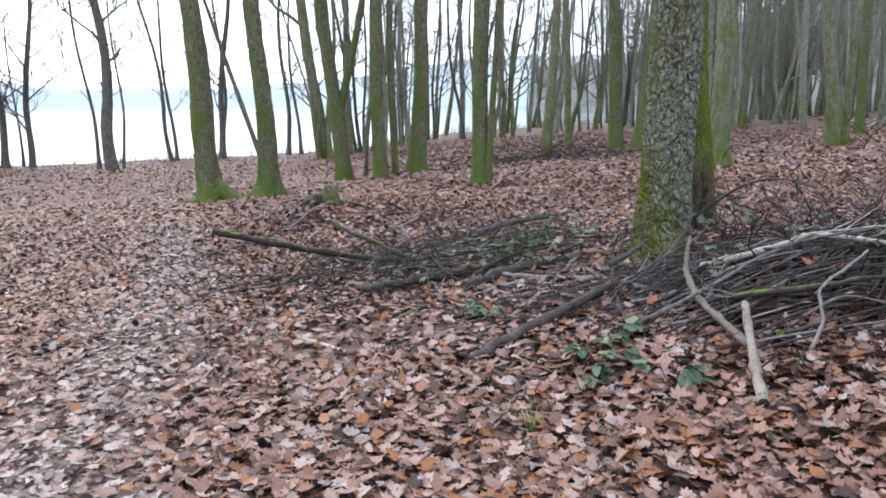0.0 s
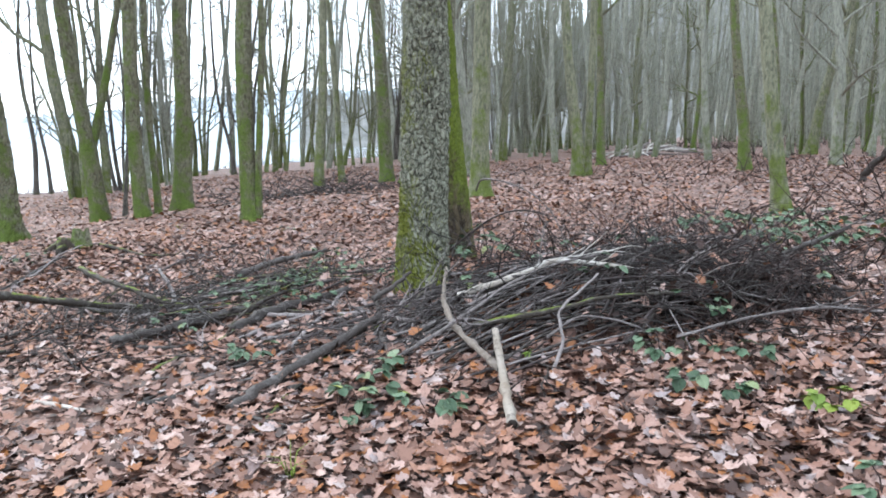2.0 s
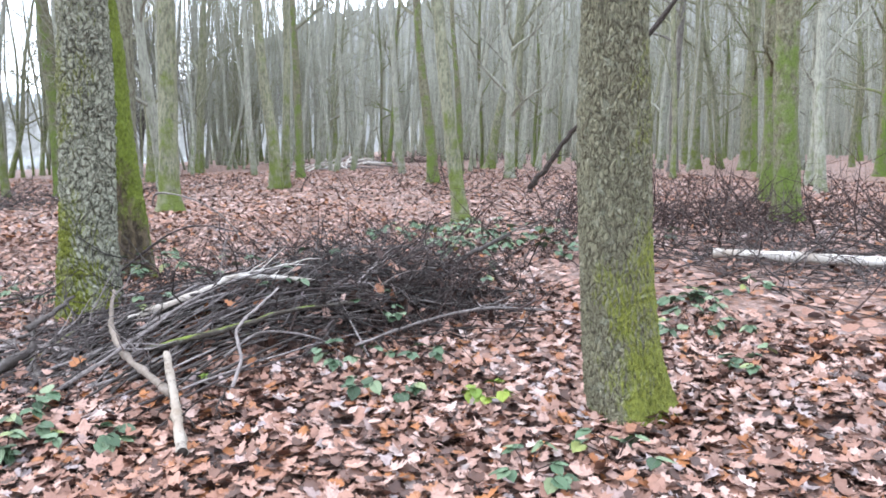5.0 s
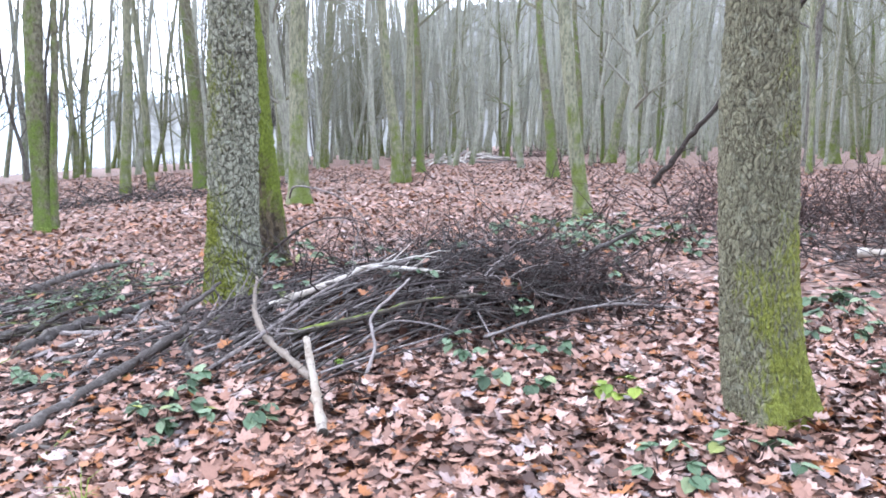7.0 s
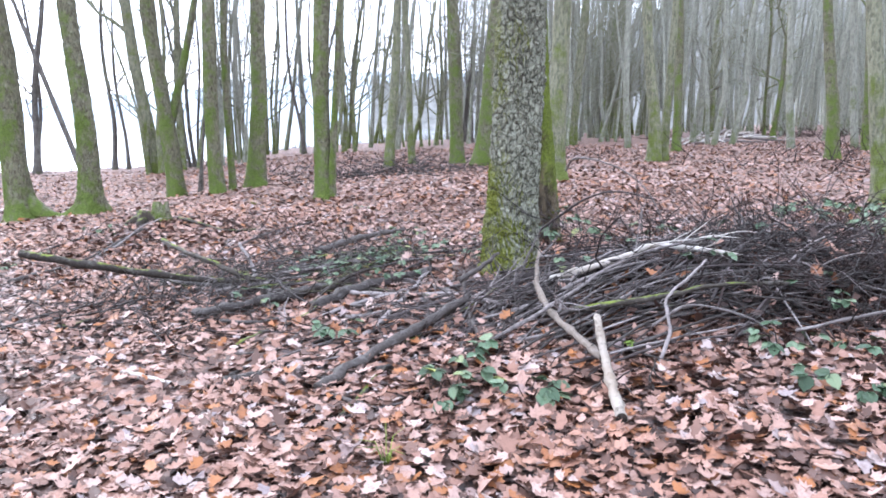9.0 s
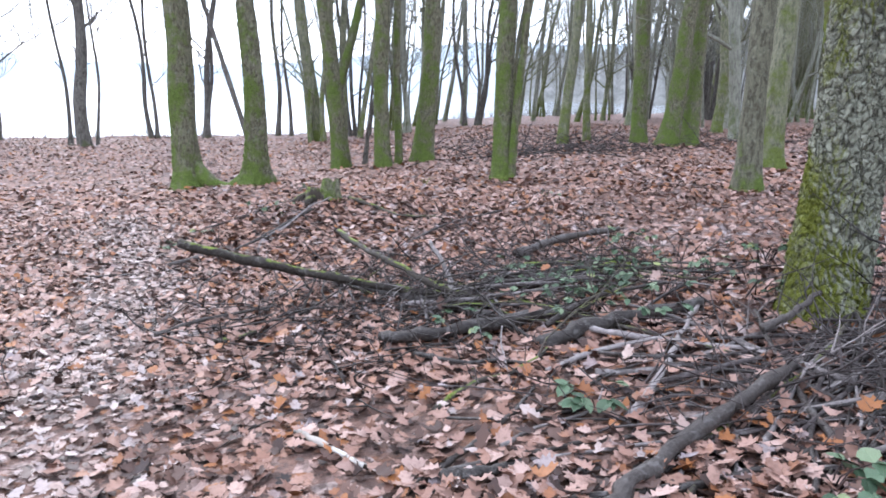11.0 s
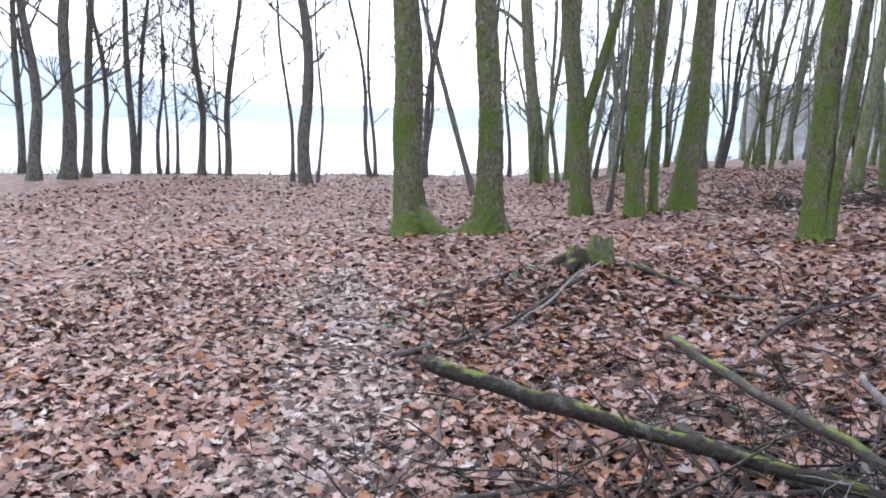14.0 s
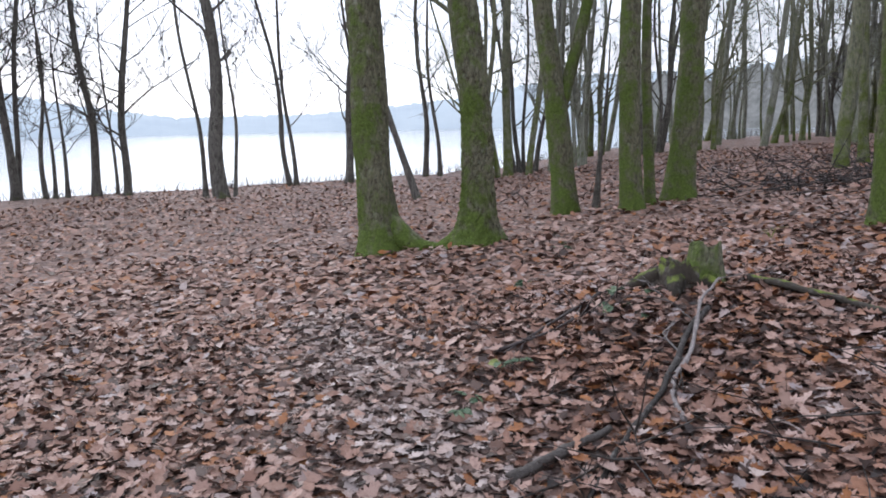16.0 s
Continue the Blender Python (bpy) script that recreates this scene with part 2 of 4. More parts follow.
def ground_mat():
    k = Nodes("leaf_covered_soil")
    co = k.coord()
    cols = []
    for sc in (13.0, 6.5):
        v = k.t.nodes.new("ShaderNodeTexVoronoi")
        w = k.noise(co, 14.0, 2)
        k.put(v.inputs["Vector"], co)
        v.inputs["Scale"].default_value = sc
        v.inputs["Randomness"].default_value = 1.0
        cols.append((k.ramp(k.node("ShaderNodeSeparateColor", 0, i0=v.outputs["Color"]), LEAF_STOPS), v.outputs["Distance"]))
    col = k.mix(k.span(k.noise(co, 3.0, 4), 0.4, 0.6), cols[0][0], cols[1][0])
    col = k.mix(k.span(k.noise(co, 22.0, 5), 0.34, 0.6), (0.045, 0.027, 0.022), col)
    col = k.mix(k.span(k.noise(co, 0.35, 3), 0.4, 0.7, 0.1, 0.55), col, (0.12, 0.072, 0.056))
    return k.done(col, 0.7, k.bump(k.noise(co, 25.0, 5), 0.8, 0.03), 0.35)


GROUND = ground_mat()


def water_mat():
    k = Nodes("lake_water_paled")
    n = k.noise(k.scaled(k.coord(), (0.25, 1.0, 1.0)), 1.2, 5)
    # Pale base colour makes up part of the white sky's reflection.
    return k.done((0.26, 0.29, 0.31), 0.12, k.bump(n, 0.12, 0.05), 0.5)


WATER = water_mat()


def painted_haze_mat(name, a, b, stretch):
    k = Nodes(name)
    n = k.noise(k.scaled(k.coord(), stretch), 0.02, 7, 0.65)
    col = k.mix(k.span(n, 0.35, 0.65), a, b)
    # Haze is painted: a pale tone that also glows, though nothing here is lit.
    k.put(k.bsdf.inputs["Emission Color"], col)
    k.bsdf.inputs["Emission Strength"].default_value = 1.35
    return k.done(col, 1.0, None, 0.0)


HILL = painted_haze_mat("painted_haze_hills", (0.24, 0.285, 0.325), (0.28, 0.325, 0.36), (1, 1, 2.5))
HAZE_FILL = painted_haze_mat("painted_haze_slope", (0.075, 0.08, 0.079), (0.135, 0.141, 0.141), (16, 16, 0.5))


# ---- shapes ----
class Geo:
    """Gathers tubes and polygons into one mesh."""

    def __init__(self):
        self.v, self.f, self.n = [], [], 0

    def tube(self, pts, radii, seg=6, cap=True, rough=0.0, rng=random):
        pts = [Vector(p) for p in pts]
        rings = []
        ref = None
        for i, p in enumerate(pts):
            d = (pts[min(i + 1, len(pts) - 1)] - pts[max(i - 1, 0)]).normalized()
            if ref is None:
                ref = d.orthogonal().normalized()
            ref = (ref - d * ref.dot(d)).normalized()
            o = d.cross(ref)
            start = self.n
            for j in range(seg):
                a = 2 * math.pi * j / seg
                r = radii[i] * (1 + rough * (rng.random() - 0.5))
                self.v.append(p + ref * (r * math.cos(a)) + o * (r * math.sin(a)))
            self.n += seg
            rings.append(start)
        for a, b in zip(rings, rings[1:]):
            for j in range(seg):
                q = (j + 1) % seg
                self.f.append((a + j, a + q, b + q, b + j))
        if cap:
            self.f.append(tuple(rings[0] + j for j in reversed(range(seg))))
            self.f.append(tuple(rings[-1] + j for j in range(seg)))

    def mesh(self, name, material, smooth=True):
        me = bpy.data.meshes.new(name)
        me.from_pydata(self.v, [], self.f)
        me.materials.append(material)
        if smooth:
            me.shade_smooth()
        return me


def np_mesh(name, verts, polys, material, smooth=False):
    """A mesh from arrays: verts (n, 3) and polys (m, k) of equal corner counts."""
    me = bpy.data.meshes.new(name)
    m, k = polys.shape
    me.vertices.add(len(verts))
    me.vertices.foreach_set("co", np.ascontiguousarray(verts, dtype=np.float32).ravel())
    me.loops.add(m * k)
    me.loops.foreach_set("vertex_index", np.ascontiguousarray(polys, dtype=np.int32).ravel())
    me.polygons.add(m)
    me.polygons.foreach_set("loop_start", np.arange(0, m * k, k, dtype=np.int32))
    me.update(calc_edges=True)
    me.validate()
    me.materials.append(material)
    if smooth:
        me.shade_smooth()
    return me


def part(name, me, parent, label=""):
    ob = new(name, me)
    ob.parent = parent
    return tagged(ob, label)


def spline(pts, n):
    """A smooth curve through the points."""
    p = [Vector(q) for q in pts]
    if len(p) == 2:
        return [p[0].lerp(p[1], i / n) for i in range(n + 1)]
    p = [p[0] * 2 - p[1]] + p + [p[-1] * 2 - p[-2]]
    out = []
    per = max(2, n // (len(p) - 3))
    for a, b, c, d in zip(p, p[1:], p[2:], p[3:]):
        for i in range(per):
            t = i / per
            out.append(0.5 * (2 * b + (c - a) * t + (2 * a - 5 * b + 4 * c - d) * t * t + (3 * b - a - 3 * c + d) * t ** 3))
    out.append(p[-2])
    return out


# ---- the lie of the land: rising to one side, a bank down to the lake ----
KNOT_X = (-60, -12, -6, -3.5, -2.4, 0, 1.5, 3, 8.5, 14, 24, 60)
KNOT_Z = (-0.8, -0.62, -0.58, -0.46, -0.33, -0.05, 0.1, 0.22, 0.4, 0.52, 0.8, 1.6)
LAKE_Z = -1.7


def inland(x, y):
    """Metres inland of the lake's bank; negative over the water."""
    return (0.745 * x - (y - 39.7)) / 1.247


def land(x, y):
    x, y = np.asarray(x, dtype=float), np.asarray(y, dtype=float)
    z = sum(np.interp(x + d, KNOT_X, KNOT_Z) for d in (-0.9, -0.45, 0, 0.45, 0.9)) / 5
    z = z - 0.006 * (np.clip(y, -20, 60) - 6)
    z = z + 0.1 * np.exp(-((x + 4) ** 2 / 9 + (y - 15.5) ** 2 / 16)) + 0.2 * np.exp(-((x - 2.3) ** 2 + (y - 5.9) ** 2) / 2.6)
    z = z + 0.22 * np.exp(-((x + 1.45) ** 2 + (y - 11.4) ** 2) / 2.0)
    z = z + 0.025 * np.sin(x * 1.7 + 0.8 * np.sin(y * 0.9)) * np.sin(y * 1.3 + 0.5) + 0.012 * np.sin(x * 4.1 + y * 2.3) * np.sin(y * 3.7 - x)
    bank = np.clip(-inland(x, y) / 4.0, 0, 1)
    return z - 3.2 * bank * bank * (3 - 2 * bank)


def at(x, y, dz=0.0):
    return Vector((x, y, float(land(x, y)) + dz))


def axis(lo, hi, step, far, growth):
    a = list(np.arange(lo, hi + 1e-6, step))
    d = step
    while a[-1] < far:
        d *= growth
        a.append(a[-1] + d)
    d = step
    while a[0] > -far:
        d *= growth
        a.insert(0, a[0] - d)
    return np.array(a)


def build_ground():
    xs, ys = axis(-9, 11, 0.12, 1500, 1.13), axis(-2, 22, 0.12, 1500, 1.13)
    X, Y = np.meshgrid(xs, ys)
    V = np.stack([X, Y, land(X, Y)], -1).reshape(-1, 3)
    nx, ny = len(xs), len(ys)
    i = (np.arange(ny - 1)[:, None] * nx + np.arange(nx - 1)[None]).ravel()
    P = np.stack([i, i + 1, i + nx + 1, i + nx], 1)
    return tagged(new("ground", np_mesh("ground", V, P, GROUND, True)), "forest floor covered in wet brown fallen leaves", "ground", kind="structure")


build_ground()


def build_lake():
    bm = bmesh.new()
    bmesh.ops.create_grid(bm, x_segments=40, y_segments=40, size=1400)
    me = bpy.data.meshes.new("water")
    bm.to_mesh(me)
    bm.free()
    me.materials.append(WATER)
    ob = new("water", me)
    d = Vector((-0.745, 1, 0)).normalized()
    ob.matrix_world = Matrix.Translation(Vector((0, 39.7, LAKE_Z)) + d * 1401.2) @ pose(0, 0, 0, 0, 0, math.degrees(math.atan2(-d.x, d.y)))
    return tagged(ob, "calm pale lake reflecting a white sky", "lake", kind="structure")


build_lake()


def build_hills(name, dist, rise, lo, hi, phase, knots, heights, material, label):
    """A ridge with an uneven tree line: wooded far shore, or the added haze backdrop."""
    az = np.radians(np.arange(lo, hi, 0.12))
    height = np.interp(np.degrees(az), knots, heights)
    crest = dist * np.tan(np.radians(height)) * (1 + 0.05 * np.sin(az * 17 + phase)) + rise * (np.abs(np.sin(az * 210)) + np.abs(np.sin(az * 93 + 1)) + np.abs(np.sin(az * 331)) - 1.5)
    rows = []
    for k in range(6):
        f = k / 5
        d = dist + 60 * f
        rows.append(np.stack([np.sin(az) * d, np.cos(az) * d, LAKE_Z - 0.3 + crest * (f ** 0.6)], -1))
    rows.append(np.stack([np.sin(az) * (dist + 260), np.cos(az) * (dist + 260), np.full_like(az, -5.0)], -1))
    V = np.concatenate(rows)
    n = len(az)
    i = (np.arange(len(rows) - 1)[:, None] * n + np.arange(n - 1)[None]).ravel()
    P = np.stack([i, i + 1, i + n + 1, i + n], 1)
    tagged(new(name, np_mesh(name, V, P, material, True)), label, "hills", kind="structure")


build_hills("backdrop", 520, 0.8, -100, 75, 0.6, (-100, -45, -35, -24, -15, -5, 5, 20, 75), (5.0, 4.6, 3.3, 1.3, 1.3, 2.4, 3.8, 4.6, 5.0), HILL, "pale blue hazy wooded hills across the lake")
# Added slope, not a known hill: its grey glow stands for mist between trunks.
build_hills("backdrop", 230, 2.6, 8, 150, 0.2, (8, 15, 20, 25, 31, 40, 60, 150), (4.0, 4.8, 5.6, 8.0, 12.5, 15.0, 15.0, 15.0), HAZE_FILL, "added grey glowing backdrop for the misty far wood")


# ---- trees ----
def worley(u, v, period, seed):
    """Nearest-cell gap and a random height for each cell of a jittered grid, wrapped in u."""
    iu, iv = np.floor(u).astype(int), np.floor(v).astype(int)
    best, second, rnd = np.full(u.shape, 9.0), np.full(u.shape, 9.0), np.zeros(u.shape)
    for a in (-1, 0, 1):
        for b in (-1, 0, 1):
            cu, cv = (iu + a) % period, iv + b
            h = np.sin(cu * 127.1 + cv * 311.7 + seed * 17.3) * 43758.5453
            h2 = np.sin(cu * 269.5 + cv * 183.3 + seed * 7.7) * 43758.5453
            h, h2 = h - np.floor(h), h2 - np.floor(h2)
            d = np.hypot(iu + a + h - u, iv + b + h2 - v)
            second = np.minimum(second, np.maximum(best, d))
            rnd = np.where(d < best, (h * 7.3 + h2 * 3.1) % 1.0, rnd)
            best = np.minimum(best, d)
    return second - best, rnd


def ripple(T, H, seed, octaves=5):
    """A rough wavering field round and up a trunk."""
    rg = np.random.RandomState(seed)
    out = np.zeros_like(T)
    for k in range(octaves):
        m = rg.randint(1, 5) * (k + 1)
        f = rg.uniform(4, 11) * (k + 1)
        out += np.sin(m * T + f * H + rg.rand() * 6.3 + out * 0.8) / (k + 1)
    return out


def trunk_path(h, lean, wob, ph, bend):
    hh = np.minimum(h, 6) + 0.45 * np.maximum(h - 6, 0)
    ox = lean[0] * hh + wob * np.sin(h * 0.8 + ph) * np.minimum(h / 2, 1) + bend[0] * (1 - np.exp(-h / 0.7))
    oy = lean[1] * hh + wob * np.cos(h * 0.7 + ph * 2) * np.minimum(h / 2, 1) + bend[1] * (1 - np.exp(-h / 0.7))
    return ox, oy


def trunk_mesh(dia, height, lean, material, seed=0, seg=14, step=0.35, flare=0.5, plates=0.0, cell=(0.045, 0.09), wob=0.05, roots=4, bend=(0, 0), fine_to=4.5, root_at=()):
    """A tapered trunk with a lobed foot and, where asked, raised bark plates."""
    rg = np.random.RandomState(seed + 11)
    ph = rg.rand() * 6
    low = np.arange(-0.25, fine_to, step * (0.12 if plates else 0.5))
    h = np.concatenate([low, np.linspace(fine_to, height, 12 if plates else 9)])
    th = np.linspace(0, 2 * math.pi, seg, endpoint=False)
    H, T = np.meshgrid(h, th, indexing="ij")
    r0 = dia / 2
    R = r0 * (1 - 0.8 * np.clip(H, 0, None) / height)
    foot = np.exp(-np.clip(H + 0.05, 0, None) / 0.26)
    lobes = np.zeros_like(T)
    for a, w in [(radians(a), w) for a, w in root_at] or [(2 * math.pi * (q + rg.rand() * 0.6) / roots, 0.5 + rg.rand()) for q in range(roots)]:
        lobes += w * np.exp((9 if root_at else 3.5) * (np.cos(T - a) - 1))
    R = R + r0 * flare * foot * ((0.0 if root_at else 0.35) + 0.8 * lobes)
    R = R * (1 + 0.05 * np.sin(2 * T + H * 1.1 + ph) + 0.035 * np.sin(3 * T - H * 2.3) + 0.03 * np.sin(H * 5 + 2 * T + ph))
    if plates:
        period = max(6, int(round(2 * math.pi * r0 / cell[0])))
        u, v = T / (2 * math.pi) * period, H / cell[1]
        u = u + 0.42 * ripple(T, H, seed + 1)
        v = v + 0.35 * ripple(T, H, seed + 2)
        e, hgt = worley(u, v, period, seed)
        e2, hgt2 = worley(u * 2 % (2 * period), v * 1.6 + 0.3 * ripple(T, H, seed + 4), 2 * period, seed + 3)
        R = R + plates * (np.clip(e / 0.5, 0, 1) ** 0.6 - 0.7 + 0.7 * (hgt - 0.5)) + plates * 0.4 * (np.clip(e2 / 0.5, 0, 1) - 0.5 + 0.8 * (hgt2 - 0.5)) + rg.randn(*R.shape) * plates * 0.10
    else:
        R = R * (1 + rg.randn(*R.shape) * 0.02)
    ox, oy = trunk_path(h, lean, wob, ph, bend)
    V = np.stack([ox[:, None] + R * np.cos(T), oy[:, None] + R * np.sin(T), H], -1).reshape(-1, 3)
    n = len(h)
    i, j = np.meshgrid(np.arange(n - 1), np.arange(seg), indexing="ij")
    q = (j + 1) % seg
    P = np.stack([i * seg + j, i * seg + q, (i + 1) * seg + q, (i + 1) * seg + j], -1).reshape(-1, 4)
    return np_mesh("trunk", V, P, material, True), ph


def grow(geo, rng, p, d, length, r, depth, lift=0.25, spread=0.8, thin=0.006):
    """A bare limb that wanders, thins and forks."""
    n = 5 if depth else 3
    pts, rad = [Vector(p)], [r]
    d = Vector(d).normalized()
    for i in range(n):
        d = (d + Vector((rng.gauss(0, 0.16), rng.gauss(0, 0.16), rng.gauss(0, 0.12) + lift * 0.25))).normalized()
        pts.append(pts[-1] + d * (length / n))
        rad.append(r * (1 - 0.8 * (i + 1) / n))
    geo.tube(pts, rad, 6 if r > 0.035 else (4 if r > 0.012 else 3), False)
    if depth:
        for i in range(2, n + 1):
            for _ in range(2 if depth > 1 else 1):
                side = Vector((rng.gauss(0, 1), rng.gauss(0, 1), rng.gauss(0.2, 0.6))).normalized()
                grow(geo, rng, pts[i], (pts[i] - pts[i - 1]).normalized() + side * spread, length * rng.uniform(0.4, 0.65), max(rad[i] * 0.75, thin), depth - 1, lift, spread, thin)


def tree(name, x, y, dia, lean, height, material, label, group="", seed=0, limbs=7, limb_from=4.5, limb_len=3.0, stems=(), sink=0.0, depth=2, thin=0.006, limb_r=0.45, **kw):
    """A bare tree: trunk, further stems from the same foot, and limbs."""
    rng = random.Random(seed * 7 + 3)
    base = at(x, y, -sink)
    root = new(name)
    root.matrix_world = Matrix.Translation(base)
    tagged(root, label, "tree", group)
    all_stems = [(0, 0, dia, lean, height)] + list(stems)
    for k, (dx, dy, dd, ll, hh, *up) in enumerate(all_stems):
        opts = dict(kw)
        if k:
            opts["bend"] = (0, 0)
        if up:
            opts["flare"] = 0.1
        me, ph = trunk_mesh(dd, hh, ll, material, seed + k * 5, **opts)
        t = part("trunk", me, root)
        dz = up[0] if up else 0.0
        t.location = (dx, dy, dz)
        count = limbs if k == 0 else max(2, limbs // 2)
        for q in range(count):
            hq = limb_from + (hh - 0.5 - limb_from) * ((q + rng.random() * 0.7) / count)
            ox, oy = trunk_path(np.array([hq]), ll, opts.get("wob", 0.03), ph, opts.get("bend", (0, 0)))
            a = rng.random() * 6.28
            g = Geo()
            r = max(0.012, dd * 0.5 * (1 - 0.8 * hq / hh) * limb_r)
            grow(g, rng, (float(ox[0]) + dx, float(oy[0]) + dy, hq + dz), (math.cos(a), math.sin(a), rng.uniform(0.3, 1.3)), limb_len * rng.uniform(0.6, 1.2) * (1.1 - 0.5 * hq / hh), max(r, thin * 1.5), depth, thin=thin)
            part("limb", g.mesh("limb", material), root)
    return root


WOOD = "trees of the wood"
# the trees round the brush pile
OLD = tree("oak_tree", 1.80, 5.78, 0.375, (0.012, 0.0), 15, BARK_OLD, "grey oak with deeply plated bark and mossy foot", WOOD, 1, seg=230, step=0.06, plates=0.018, cell=(0.042, 0.07), flare=0.42, wob=0.01, fine_to=2.9)
tree("oak_tree", 2.55, 6.95, 0.30, (-0.10, 0.03), 14, BARK_SNAG, "slanting mossy oak, its brown foot bare of moss", WOOD, 2, seg=60, step=0.16, flare=0.12, plates=0.012, cell=(0.05, 0.12))
EDGE = tree("oak_tree", 3.28, 2.07, 0.35, (0.012, 0.012), 15, BARK_EDGE, "brown ridged oak with a bright moss-covered foot among leaves", WOOD, 3, seg=240, step=0.06, plates=0.009, cell=(0.026, 0.055), flare=0.7, root_at=((218, 1.5), (-28, 1.4)), bend=(-0.115, 0.08), wob=0.008, fine_to=2.9)
# the pair that share a foot, and the group behind them
pair = tree("beech_tree", -4.35, 15.7, 0.46, (-0.075, -0.02), 17, BARK_MOSSY, "mossy tree joined at the foot to its twin", WOOD, 4, seg=64, step=0.2, flare=0.9, plates=0.014, cell=(0.06, 0.12), wob=0.07)
saddle = Geo()
saddle.tube([(0.05, -0.04, 0.45), (0.25, -0.08, 0.16), (0.5, -0.12, 0.03), (0.72, -0.15, 0.02), (0.95, -0.18, 0.14), (1.14, -0.2, 0.42)], [0.12, 0.17, 0.12, 0.11, 0.14, 0.10], 14, True, 0.15)
part("root", saddle.mesh("root", BARK_MOSSY), pair, "mossy root joining the twin trees")
tree("beech_tree", -3.15, 15.5, 0.38, (-0.03, 0.0), 17, BARK_MOSSY, "bright green mossy tree joined at the foot to its twin", WOOD, 5, seg=64, step=0.2, flare=0.9, plates=0.02, cell=(0.07, 0.12), wob=0.1)
tree("coppiced_tree", -1.90, 18.3, 0.38, (-0.10, -0.01), 15, BARK_MOSSY, "mossy tree with a forked slanting second stem", WOOD, 6, stems=((-0.14, 0.0, 0.2, (0.24, 0.02), 10, 1.4),), flare=0.3, seg=20)
tree("coppiced_tree", -1.0, 17.6, 0.33, (-0.02, 0.0), 15, BARK_MOSSY, "two-stemmed mossy tree in a close group", WOOD, 7, stems=((0.32, 0.35, 0.17, (-0.02, 0.0), 13),), flare=0.35, seg=20)
tree("beech_tree", -0.18, 18.3, 0.40, (0.04, 0.0), 16, BARK_MOSSY, "upright tree with a dark mossy foot", WOOD, 8, flare=0.45, seg=20)
tree("oak_tree", 1.05, 14.3, 0.33, (0.0, 0.0), 15, BARK_MOSSY, "mossy oak with ivy-rough bark and a pale side stem", WOOD, 9, stems=((0.13, -0.16, 0.13, (0.035, 0.0), 11),), flare=0.35, seg=40, plates=0.012, cell=(0.06, 0.13), step=0.25)
tree("dead_sapling", -1.42, 18.5, 0.09, (0.06, 0.0), 2.6, BARK_DARK, "short dead mossy sapling", WOOD, 10, limbs=2, limb_from=1.2, limb_len=0.5, depth=0, fine_to=1.5, flare=0.6)
tree("coppiced_tree", -3.75, 29.5, 0.50, (-0.12, -0.01), 16, BARK_GREEN, "slanting tree with several stems near the bank", WOOD, 11, stems=((0.9, 0.3, 0.3, (0.0, 0.0), 14), (1.5, 0.1, 0.2, (0.12, 0), 13)), flare=0.3)
tree("leaning_trunk", -5.0, 24.5, 0.19, (-0.31, -0.02), 9, BARK_DARK, "thin leaning trunk, bare of moss", WOOD, 12, limbs=3, limb_len=1.5, wob=0.01)
tree("coppiced_tree", 3.4, 21.3, 0.27, (0.045, -0.01), 15, BARK_GREEN, "two-stemmed green tree with bare limbs", WOOD, 13, stems=((0.85, 1.0, 0.2, (-0.06, 0.01), 14),))
tree("beech_tree", 5.4, 21.4, 0.40, (-0.06, 0.015), 17, BARK_MOSSY, "dark mossy trunk standing upright", WOOD, 14, seg=18)
tree("beech_tree", 5.75, 20.3, 0.42, (0.09, -0.03), 17, BARK_MOSSY, "stout mossy trunk slanting outward", WOOD, 15, seg=18)
tree("beech_tree", 6.5, 20.9, 0.40, (0.03, -0.01), 17, BARK_MOSSY, "stout mossy trunk beside another", WOOD, 16, seg=18)
tree("beech_tree", 4.1, 12.0, 0.33, (-0.015, 0.01), 15, BARK_OLIVE, "olive-grey trunk standing in the leaf litter", WOOD, 17, seg=18)
tree("oak_tree", 5.8, 15.0, 0.40, (0.0, 0.0), 16, BARK_GREEN, "grey-green oak with spreading root feet", WOOD, 18, seg=24, flare=0.7)
# the deeper wood
tree("hornbeam_tree", 8.45, 9.25, 0.24, (-0.105, 0.09), 14, BARK_GREEN, "slim grey-green trunk leaning, moss at the foot", WOOD, 19, seg=18)
tree("hornbeam_tree", 10.55, 19.6, 0.34, (-0.08, 0.04), 15, BARK_GREEN, "green mossy trunk leaning over", WOOD, 20, stems=((0.55, 0.5, 0.24, (0.01, 0), 14),), seg=16)
tree("hornbeam_tree", 14.5, 25.3, 0.32, (-0.03, 0.02), 15, BARK_MOSSY, "slim mossy green trunk", WOOD, 21)
tree("hornbeam_tree", 15.5, 18.7, 0.34, (-0.075, 0.06), 15, BARK_MOSSY, "mossy trunk leaning slightly", WOOD, 22)
tree("hornbeam_tree", 19.7, 22.2, 0.26, (-0.05, 0.045), 14, BARK_MOSSY, "thin bright green trunk", WOOD, 23)
tree("hornbeam_tree", 23.9, 25.1, 0.42, (0.13, -0.125), 15, BARK_GREEN, "strongly leaning green trunk", WOOD, 24)
tree("hornbeam_tree", 27.1, 26.8, 0.36, (0.03, -0.03), 15, BARK_GREEN, "upright green trunk in the wood", WOOD, 25)
tree("oak_tree", 12.2, 5.7, 0.42, (-0.03, 0.05), 15, BARK_MOSSY, "oak with bright green mossy foot in dead brush", WOOD, 26, seg=28, plates=0.008, cell=(0.06, 0.12), step=0.3)
